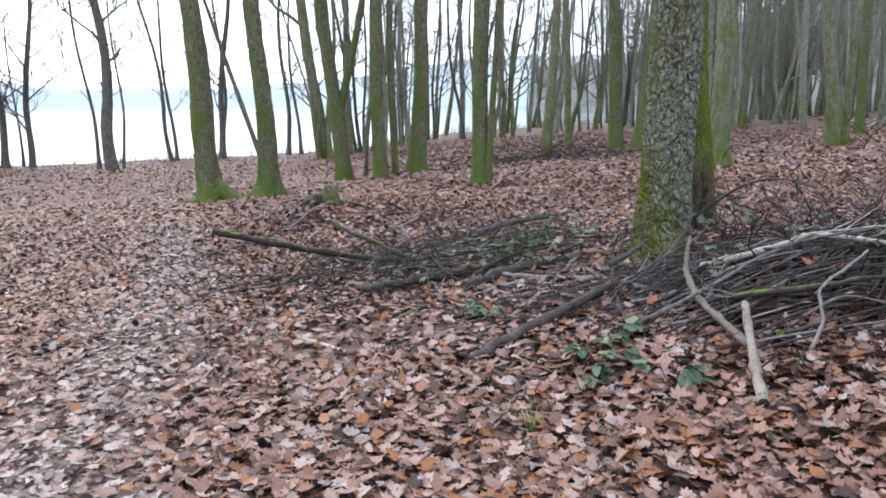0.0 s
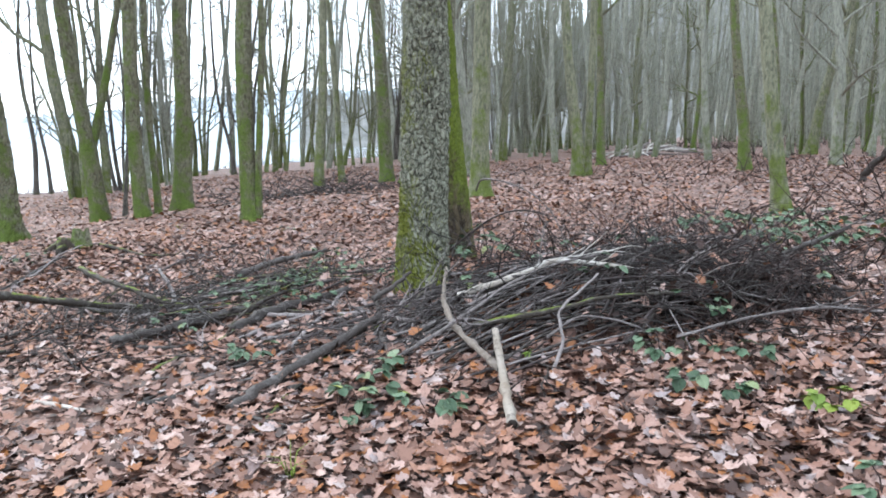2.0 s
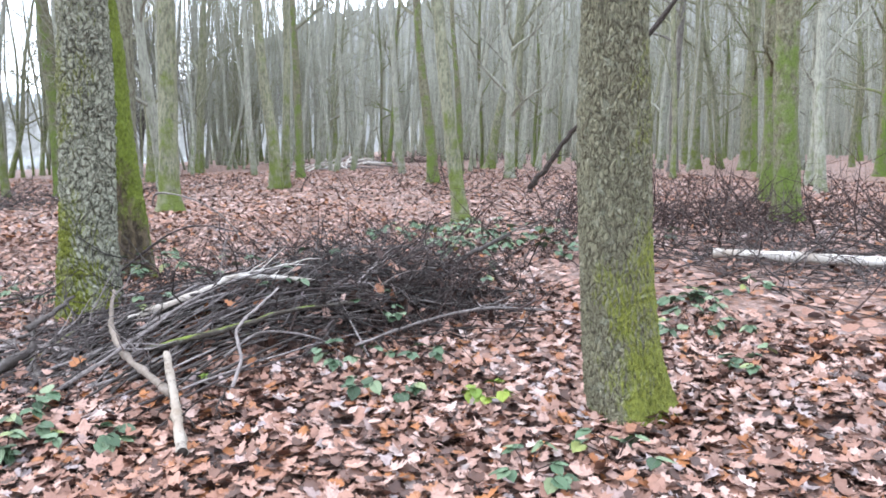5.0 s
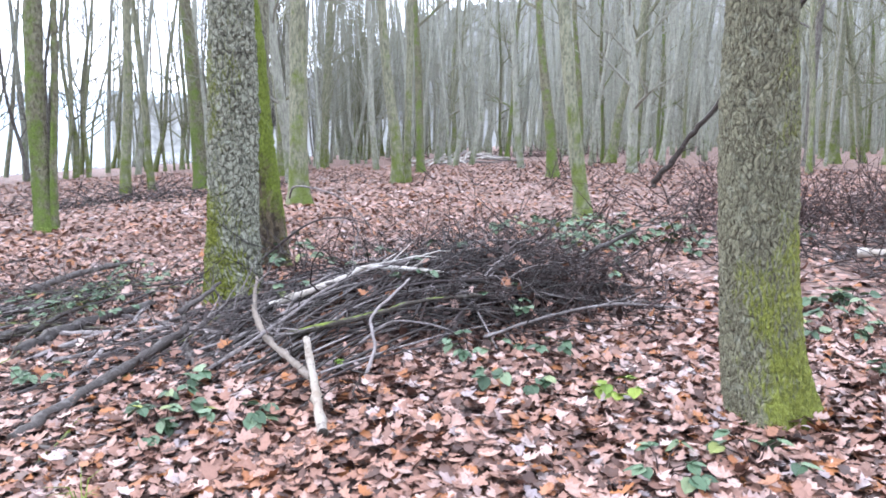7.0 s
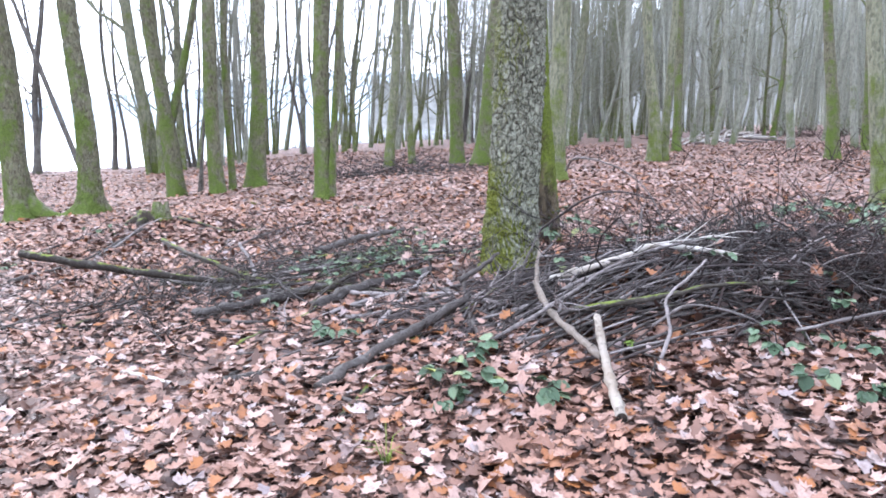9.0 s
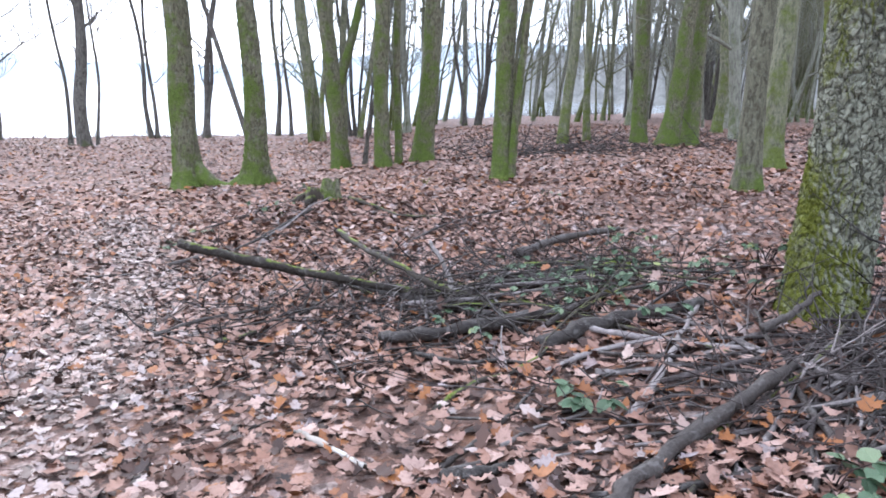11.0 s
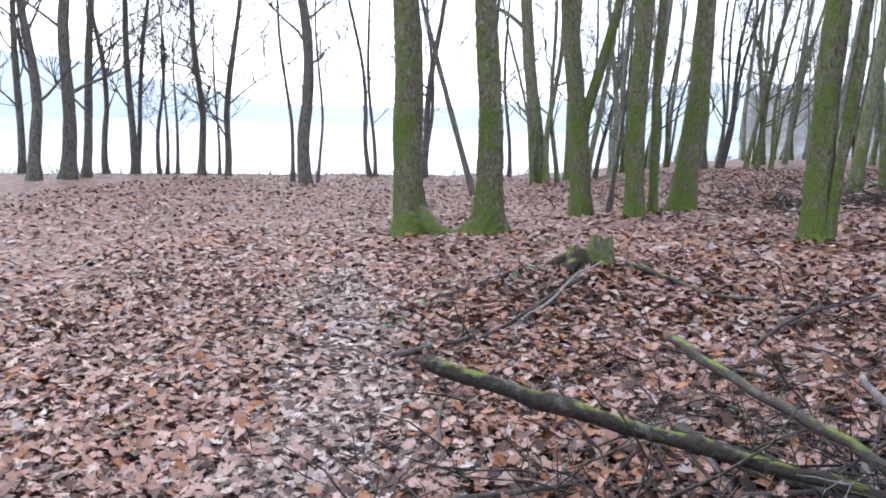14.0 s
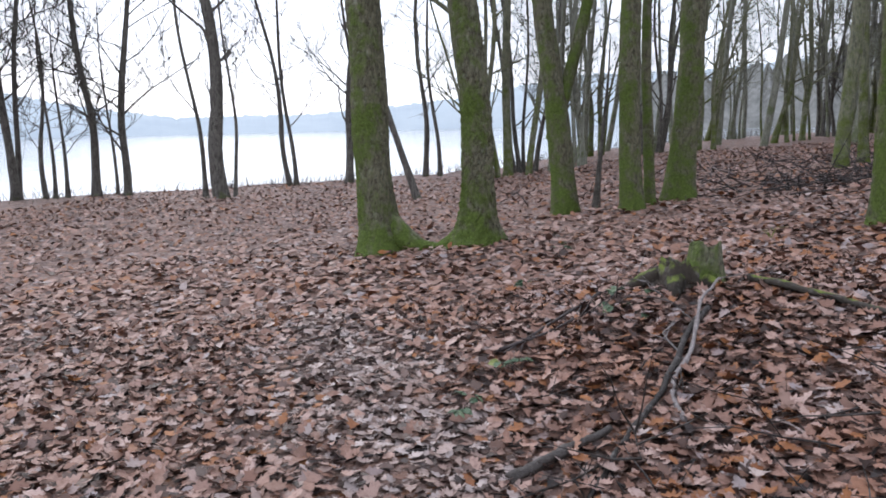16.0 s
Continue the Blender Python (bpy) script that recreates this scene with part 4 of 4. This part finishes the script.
scatter_sticks(38, 1.2, 4.95, 0.45, 0.4, 0.7, 1.6, 0.014, 0.034, 32, 22, (TWIG, LOG, LOG, TWIG_GREY), "dark stick at the edge of the pile")
scatter_sticks(14, 0.95, 5.25, 0.38, 0.45, 0.8, 1.6, 0.03, 0.055, 38, 30, (LOG, TWIG_GREY, LOG_MOSS, LOG), "stout dark branch lying beside the oak", 2)
scatter_sticks(7, 0.2, 10.2, 0.8, 0.5, 0.5, 1.4, 0.012, 0.03, 10, 50, (TWIG, LOG), "dark twig on the leaf litter")
scatter_sticks(6, -1.5, 9.7, 0.8, 0.8, 0.5, 1.3, 0.010, 0.026, 30, 55, (TWIG, LOG, LOG), "thin dark stick near the stump")
scatter_sticks(10, 8.6, 4.3, 1.2, 0.8, 0.8, 2.0, 0.015, 0.035, -60, 35, (TWIG, LOG, TWIG_GREY), "bare stick in dead brush")
scatter_sticks(8, 2.6, 18.6, 0.9, 0.5, 0.8, 1.9, 0.02, 0.05, 0, 40, (LOG, TWIG), "dark stick on the woodland floor")
scatter_sticks(20, 21.0, 32.2, 1.3, 0.7, 1.5, 3.5, 0.08, 0.14, 15, 30, (BIRCH, BIRCH, TWIG_GREY), "pale cut pole in a far heap")


def brushwood(name, n, cx, cy, sx_, sy_, lo, hi, rad, tall, material, label, seed, up=0.35):
    """A tangle of fine twigs."""
    r = random.Random(seed)
    g = Geo()
    for _ in range(n):
        x, y = r.gauss(cx, sx_), r.gauss(cy, sy_)
        a = r.random() * 6.28
        p = at(x, y, 0.01 + heap(x, y) * r.uniform(0.0, 1.0) + tall * r.random() * 0.3)
        d = Vector((math.cos(a), math.sin(a), r.gauss(0.1, up)))
        L = r.uniform(lo, hi)
        pts = [p]
        for _k in range(4):
            d = (d.normalized() + Vector((r.gauss(0, 0.22), r.gauss(0, 0.22), r.gauss(-0.04, 0.2)))).normalized()
            q = pts[-1] + d * (L / 4)
            q.z = max(q.z, float(land(q.x, q.y)) + 0.01)
            pts.append(q)
        w = rad * r.uniform(0.6, 1.4)
        g.tube(pts, [w, w * 0.85, w * 0.7, w * 0.5, w * 0.3], 4, False)
        for _k in range(2):
            s = pts[r.randrange(1, 4)]
            e = s + Vector((r.gauss(0, 0.12), r.gauss(0, 0.12), r.gauss(0.05, 0.08))) * (L * 1.4)
            g.tube([s, s.lerp(e, 0.5) + Vector((0, 0, r.gauss(0, 0.02))), e], [w * 0.6, w * 0.45, w * 0.2], 3, False)
    tagged(new(name, g.mesh(name, material)), label, "brushwood", kind="stuff")


brushwood("brushwood", 300, 3.35, 4.85, 0.62, 0.5, 0.4, 1.3, 0.005, 0.0, TWIG, "dense tangle of fine dead twigs", 31, 0.13)
brushwood("brushwood", 520, 3.7, 5.5, 0.8, 0.7, 0.3, 0.9, 0.005, 0.1, TWIG_RED, "tangle of reddish-brown dead stems", 32, 0.45)
brushwood("brushwood", 520, 3.55, 4.3, 0.5, 0.3, 0.25, 0.7, 0.005, 0.1, TWIG_RED, "dark fine twigs under the pile", 33, 0.15)
brushwood("brushwood", 330, 0.3, 7.1, 0.8, 0.7, 0.3, 0.9, 0.0055, 0.05, TWIG, "loose dark twigs among logs", 34, 0.2)
brushwood("brushwood", 90, -0.9, 6.85, 0.6, 0.45, 0.5, 1.2, 0.008, 0.0, LOG, "curved dark twigs lying round the fallen branches", 43, 0.08)
brushwood("brushwood", 170, -1.3, 7.9, 0.8, 0.9, 0.25, 0.8, 0.005, 0.03, TWIG, "loose thin twigs on leaves", 35, 0.2)
brushwood("brushwood", 150, 1.4, 4.85, 0.5, 0.3, 0.3, 0.9, 0.0055, 0.0, TWIG, "loose dark twigs at the pile's edge", 36, 0.15)
brushwood("brushwood", 1000, 10.8, 6.2, 2.2, 1.7, 0.4, 1.2, 0.008, 0.6, TWIG_RED, "thicket of dead brown stems", 37, 0.9)
brushwood("brushwood", 300, 8.4, 3.6, 1.1, 0.8, 0.4, 1.2, 0.007, 0.15, TWIG, "flat tangle of bare sticks", 38, 0.25)
brushwood("brushwood", 240, 2.7, 18.8, 1.3, 0.7, 0.4, 1.1, 0.010, 0.1, TWIG, "dark twigs scattered on the ground", 39)
brushwood("brushwood", 260, 5.0, 22.0, 3.5, 2.0, 0.4, 1.2, 0.010, 0.1, TWIG, "dark twigs scattered on the ground", 40)
brushwood("brushwood", 420, 18.0, 16.0, 5.0, 4.0, 0.4, 1.3, 0.010, 0.5, TWIG_RED, "low dead brush in the wood", 41, 0.8)
brushwood("brushwood", 420, 31.0, 38.0, 5.0, 2.0, 0.4, 1.3, 0.014, 0.6, TWIG_RED, "low dead brush in the wood", 42, 0.8)


def bank_fringe():
    """Dead grass and twigs along the top of the bank."""
    r = random.Random(61)
    g = Geo()
    for _ in range(1500):
        x = r.uniform(-26, 12)
        y = 39.7 + 0.745 * x - abs(r.gauss(0, 0.9)) - 0.2
        p = at(x, y, -0.02)
        L = r.uniform(0.15, 0.5) * (1.6 if r.random() < 0.12 else 1)
        q = p + Vector((r.gauss(0, 0.4), r.gauss(0, 0.4), 1)).normalized() * L
        g.tube([p, p.lerp(q, 0.6) + Vector((r.gauss(0, 0.03), r.gauss(0, 0.03), 0)), q], [0.008, 0.006, 0.002], 3, False)
    tagged(new("bank_fringe", g.mesh("bank_fringe", TWIG)), "dead grass and twigs along the lake bank", "dead grass", kind="stuff")


bank_fringe()


def jagged(g, cx, r0, r1, top, spread, r, seg=24, hollow=0.55):
    """A broken-off stub with a torn, hollow rim."""
    tear = [top + spread * (r.random() - 0.5) + spread * 0.6 * math.sin(3.1 * j * 6.283 / seg + cx * 9) for j in range(seg)]
    bulge = [1 + 0.16 * math.sin(2 * j * 6.283 / seg + 1) + 0.12 * math.sin(5 * j * 6.283 / seg) + r.uniform(-0.06, 0.06) for j in range(seg)]
    levels = ((1.25, -0.08), (1.0, 0.18), (0.92, 0.5), (0.9, 1.0), (hollow, 0.85), (0.05, 0.6))
    for w, f in levels:
        for j in range(seg):
            a = 6.283 * j / seg
            rad = (r0 + (r1 - r0) * min(max(f, 0), 1)) * w * bulge[j]
            g.v.append(Vector((cx + rad * math.cos(a), rad * math.sin(a), f * tear[j] if f > 0.1 else f)))
    b = g.n
    for k in range(len(levels) - 1):
        for j in range(seg):
            q = (j + 1) % seg
            g.f.append((b + k * seg + j, b + k * seg + q, b + (k + 1) * seg + q, b + (k + 1) * seg + j))
    g.n += seg * len(levels)


def stump():
    r = random.Random(8)
    g = tagged(new("tree_stump"), "low dark rotten stump with a mossy snag", "stump")
    g.matrix_world = Matrix.Translation(at(-1.62, 11.45, -0.02))
    b = Geo()
    jagged(b, 0.03, 0.19, 0.15, 0.2, 0.035, r, 30)
    part("stump_body", b.mesh("stump_body", STUMP_MOSS), g, "dark rotten wood")
    q = Geo()
    jagged(q, 0.17, 0.14, 0.10, 0.32, 0.035, r, 22)
    part("snag", q.mesh("snag", BARK_MOSSY), g, "taller mossy snag of the stump")
    for a, L in ((2.8, 0.34), (4.4, 0.3), (5.8, 0.36)):
        h = Geo()
        d = Vector((math.cos(a), math.sin(a), 0))
        h.tube([d * 0.12 + Vector((0, 0, 0.09)), d * 0.24 + Vector((0, 0, 0.05)), d * (L + 0.06) + Vector((0, 0, -0.04))], [0.07, 0.05, 0.02], 9, True, 0.3, r)
        part("root", h.mesh("root", STUMP_MOSS), g)


stump()

# ---- leaves ----
SIDE = ((0.0, 0.012), (0.10, 0.03), (0.22, 0.16), (0.32, 0.10), (0.45, 0.25), (0.58, 0.15), (0.72, 0.27), (0.84, 0.13), (0.94, 0.10))


LOBES = ((0.0, 0.015), (0.12, 0.05), (0.11, 0.27), (0.27, 0.20), (0.43, 0.44), (0.52, 0.25), (0.69, 0.32), (0.74, 0.16), (0.88, 0.13))


def leaf_outline(side, width, droop):
    """Lobed leaf, one metre long, as a closed outline with a folded, curled blade."""
    right = [(t, w * width) for t, w in side]
    pts = right + [(1.0, 0.0)] + [(t, -w) for t, w in reversed(right)]
    return np.array([(t - 0.5, w, 0.4 * abs(w) + droop * (t - 0.5) ** 2) for t, w in pts])


def round_outline(width, droop):
    a = np.linspace(0, 2 * math.pi, 8, endpoint=False)
    return np.stack([0.5 * np.cos(a), 0.5 * width * np.sin(a), 0.3 * np.abs(0.5 * width * np.sin(a)) + droop * (0.5 * np.cos(a)) ** 2], -1)


def strew(name, outlines, xy, size, tilt, lift, material, rg):
    """Many leaves strewn over the ground as one mesh."""
    n, k = len(xy), len(outlines[0])
    shapes_ = np.stack(outlines)[rg.randint(len(outlines), size=n)]
    L = size[0] + (size[1] - size[0]) * rg.rand(n)
    P = shapes_ * L[:, None, None]
    P[:, :, 2] *= rg.uniform(-1.4, 2.4, n)[:, None]
    yaw = rg.rand(n) * 6.283
    tx, ty = rg.randn(n) * tilt, rg.randn(n) * tilt
    c, s = np.cos(yaw)[:, None], np.sin(yaw)[:, None]
    X, Y, Z = P[:, :, 0] * c - P[:, :, 1] * s, P[:, :, 0] * s + P[:, :, 1] * c, P[:, :, 2]
    Z = Z + np.tan(np.clip(tx, -0.9, 0.9))[:, None] * X + np.tan(np.clip(ty, -0.9, 0.9))[:, None] * Y
    base = land(xy[:, 0], xy[:, 1]) + lift[0] + (lift[1] - lift[0]) * rg.rand(n)
    V = np.stack([X + xy[:, :1], Y + xy[:, 1:], Z + base[:, None]], -1).reshape(-1, 3)
    return np_mesh(name, V, np.arange(n * k).reshape(n, k), material)


rg = np.random.RandomState(4)
OAKS = [leaf_outline(*q) for q in ((SIDE, 1.2, 0.5), (LOBES, 1.0, -0.3), (SIDE, 1.05, 0.9), (LOBES, 0.85, 0.4))]
ROUNDS = [round_outline(w, d) for w, d in ((0.7, 0.3), (0.85, -0.3), (0.6, 0.6))]
near_xy = np.concatenate([np.stack([rg.uniform(-1.5, 5.5, 17000), rg.uniform(0.6, 4.6, 17000)], 1), np.stack([rg.uniform(-4.5, 5.5, 38000), 0.6 + 7.4 * rg.rand(38000) ** 1.2], 1), np.stack([rg.uniform(-7, 8, 28000), rg.uniform(5.5, 12.5, 28000)], 1), np.stack([rg.uniform(-6.5, 1.5, 26000), rg.uniform(6.8, 12.5, 26000)], 1)])
further_xy = np.stack([rg.uniform(-8, 9, 9000), rg.uniform(12.2, 16, 9000)], 1)


def on_path(xy):
    """How far each place is from the middle of the trodden path."""
    return np.abs(xy[:, 0] - np.interp(xy[:, 1], (0, 5, 9, 14, 22, 28), (-1.3, -2.1, -3.0, -4.9, -7.5, -10.5)))


trod = on_path(near_xy) + 0.25 * rg.randn(len(near_xy)) < 0.45
loose = near_xy[~trod]
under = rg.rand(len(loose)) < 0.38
# Lower leaves carry the shade between the upper ones in their colour.
tagged(new("leaf_litter", strew("leaf_litter", OAKS, loose[under], (0.05, 0.11), 0.16, (0.0, 0.018), LEAF_GAP_SHADE, rg)), "underlying leaves coloured dark for the shade between litter", "leaf litter", kind="stuff")
litter = tagged(new("leaf_litter", strew("leaf_litter", OAKS, loose[~under], (0.05, 0.115), 0.24, (0.018, 0.05), LEAF, rg)), "thick wet litter of brown and orange oak leaves", "leaf litter", kind="stuff")
tagged(new("leaf_litter", strew("leaf_litter", OAKS, near_xy[trod], (0.05, 0.10), 0.18, (0.0, 0.03), LEAF_PATH, rg)), "pale trodden leaves along the footpath", "leaf litter", kind="stuff")
mid_xy = np.stack([rg.uniform(-15, 24, 105000), rg.uniform(-4, 32, 105000)], 1)
mid_xy = np.concatenate([mid_xy, further_xy])
mx, my = mid_xy[:, 0], mid_xy[:, 1]
strewn = ((mx > -4.3) & (mx < 5.3) & (my > 0.7) & (my < 5.6)) | ((mx > -6.8) & (mx < 7.8) & (my >= 5.6) & (my < 12.3))
mid_xy = mid_xy[(inland(mx, my) > 0.3) & ~strewn]
tagged(new("leaf_litter", strew("leaf_litter", ROUNDS, mid_xy, (0.06, 0.12), 0.25, (0.0, 0.03), LEAF, rg)), "brown fallen leaves across the woodland floor", "leaf litter", kind="stuff")

def in_brush(n, cx, cy, sx_, sy_, size, low, high, material, label):
    """Dead leaves hanging in the brush pile."""
    xy = np.stack([rg.normal(cx, sx_, n), rg.normal(cy, sy_, n)], 1)
    me = strew("leaf_litter", OAKS, xy, size, 0.6, (0.0, 0.02), material, rg)
    for q, v in enumerate(me.vertices):
        j = q // len(OAKS[0])
        v.co.z += heap(xy[j, 0], xy[j, 1]) * (low + (high - low) * ((j * 0.618) % 1.0))
    tagged(new("leaf_litter", me), label, "leaf litter", kind="stuff")


in_brush(330, 3.1, 4.7, 0.85, 0.6, (0.06, 0.11), 0.4, 1.0, LEAF, "tan dead leaves caught in the brush pile")
# Dark leaf fill added to stand in for the pile's shaded interior.
in_brush(2600, 3.35, 4.65, 0.62, 0.38, (0.05, 0.11), 0.0, 0.8, LEAF_GAP_SHADE, "leaves coloured dark for the shade inside the brush pile")


def bramble_leaf(length, width):
    """A pointed leaf folded along its rib, with a toothed edge."""
    g = Geo()
    rib = [(length * t, 0, -0.12 * length * t * t) for t in (0, 0.33, 0.66, 1.0)]
    for s in (1, -1):
        b = g.n
        edge = [(length * t, s * width * w, 0.10 * length - 0.2 * length * t * t) for t, w in ((0.06, 0.22), (0.2, 0.46), (0.3, 0.42), (0.45, 0.5), (0.6, 0.40), (0.75, 0.32), (0.88, 0.14))]
        g.v += [Vector(p) for p in rib + edge]
        g.n += 11
        for q in ((0, 4, 5), (0, 5, 6, 1), (1, 6, 7), (1, 7, 8, 2), (2, 8, 9), (2, 9, 10, 3)):
            g.f.append(tuple(b + i for i in (q if s < 0 else q[::-1])))
    return g


BLADES = [bramble_leaf(1.0, w).mesh("leaf", BRAMBLE, True) for w in (0.75, 0.9)]
BLADES_LIME = [bramble_leaf(1.0, w).mesh("leaf", LIME, True) for w in (0.9,)]


def bramble(x, y, height, spread, sprays, size, label, seed, blades=BLADES, name="bramble"):
    """Arching stems that carry leaves in threes."""
    r = random.Random(seed)
    root = tagged(new(name), label, "bramble", "brambles in the litter")
    root.matrix_world = Matrix.Translation(at(x, y))
    for _ in range(sprays):
        a = r.random() * 6.28
        e = Vector((math.cos(a) * spread * r.uniform(0.4, 1), math.sin(a) * spread * r.uniform(0.4, 1), height * r.uniform(0.5, 1.1)))
        mid = Vector((e.x * 0.45, e.y * 0.45, e.z * 0.8))
        g = Geo()
        g.tube([(0, 0, -0.02), mid, e], [0.004, 0.003, 0.002], 4, False)
        stem = part("stem", g.mesh("stem", TWIG_RED), root)
        for k in (-1, 0, 1):
            ob = part("leaf", r.choice(blades), stem)
            L = size * r.uniform(0.75, 1.2)
            ob.matrix_local = Matrix.Translation(e) @ pose(0, 0, 0, r.gauss(0, 14), r.gauss(12, 14), math.degrees(a) + k * 65 + r.gauss(0, 12)) @ Matrix.Diagonal((L, L, L, 1))


GREEN = "dark green bramble leaves growing through the litter"
PLACES = [(1.2, 3.63), (1.0, 4.21), (0.89, 3.91), (0.75, 3.86), (2.58, 3.6), (2.94, 3.35), (2.54, 3.07), (2.79, 1.77), (2.42, 1.93), (4.64, 2.72), (4.34, 1.99), (0.42, 5.08)]
for k, (bx, by) in enumerate(PLACES):
    bramble(bx, by, 0.13, 0.2, 6, 0.08, GREEN, k)
for k in range(26):
    r_ = random.Random(k + 300)
    bx, by = r_.gauss(1.0, 0.45), r_.gauss(6.9, 0.6)
    bramble(bx, by, 0.2, 0.24, 7, 0.055, "green bramble leaves over mossy logs", k + 40)
for k in range(9):
    r_ = random.Random(k + 500)
    bramble(r_.gauss(2.6, 0.25), r_.gauss(6.6, 0.5), 0.3, 0.2, 4, 0.08, "green bramble at the foot of the oak", k + 80)
for k in range(30):
    r_ = random.Random(k + 700)
    bramble(r_.gauss(6.6, 0.9), r_.gauss(6.8, 0.9), 0.22, 0.28, 5, 0.095, "green bramble beyond the brush pile", k + 120)
for k in range(10):
    r_ = random.Random(k + 900)
    bramble(r_.gauss(5.2, 0.35), r_.gauss(3.1, 0.3), 0.14, 0.18, 4, 0.085, "low green bramble in the litter", k + 160)
for k in range(10):
    r_ = random.Random(k + 1100)
    bx, by = r_.gauss(3.2, 0.6), r_.gauss(4.3, 0.5)
    bramble(bx, by, heap(bx, by) + 0.1, 0.2, 3, 0.07, "green bramble trailing over the pile", k + 200)
bramble(2.88, 2.61, 0.14, 0.13, 5, 0.075, "small light green seedling in the litter", 11, BLADES_LIME, "seedling")
bramble(1.94, 3.96, 0.12, 0.03, 1, 0.06, "single lime green leaf on a stem", 12, BLADES_LIME, "seedling")


def grass_tuft(x, y, n, h, seed):
    r = random.Random(seed)
    root = tagged(new("grass_tuft"), "small tuft of thin green grass", "grass")
    root.matrix_world = Matrix.Translation(at(x, y))
    for _ in range(n):
        a, L = r.random() * 6.28, h * r.uniform(0.6, 1.2)
        d = Vector((math.cos(a), math.sin(a), 0))
        g = Geo()
        g.tube([(0, 0, -0.01), d * (L * 0.3) + Vector((0, 0, L * 0.7)), d * (L * 0.9) + Vector((0, 0, L * 0.75))], [0.003, 0.0025, 0.0008], 3, False)
        part("blade", g.mesh("blade", LIME), root)


grass_tuft(0.42, 3.25, 9, 0.16, 1)
grass_tuft(-0.2, 14.0, 8, 0.15, 2)
grass_tuft(1.0, 13.8, 10, 0.16, 3)

for k, (bx, by) in enumerate(((-2.05, 10.9), (-1.95, 11.3), (-2.7, 10.3), (-3.0, 9.9), (-2.6, 12.6), (-2.2, 14.4), (1.4, 11.8))):
    bramble(bx, by, 0.10, 0.14, 5, 0.055, "low grey-green seedlings in the leaf litter", k + 260)

# the leaves that lie loose along the walk, each its own
singles = []
for k, o in enumerate(OAKS):
    singles.append(np_mesh("leaf", o, np.arange(len(o)).reshape(1, -1), LEAF_ONE))
for k in range(300):
    x, y = rng.uniform(-2.6, 3.0), rng.uniform(1.6, 7.5)
    ob = part("leaf", singles[k % 4], litter)
    L = rng.uniform(0.085, 0.135)
    ob.matrix_local = Matrix.Translation(at(x, y, 0.03 + (heap(x, y) if rng.random() < 0.5 else 0))) @ pose(0, 0, 0, rng.gauss(0, 14), rng.gauss(0, 14), rng.uniform(0, 360)) @ Matrix.Diagonal((L, L, L, 1))
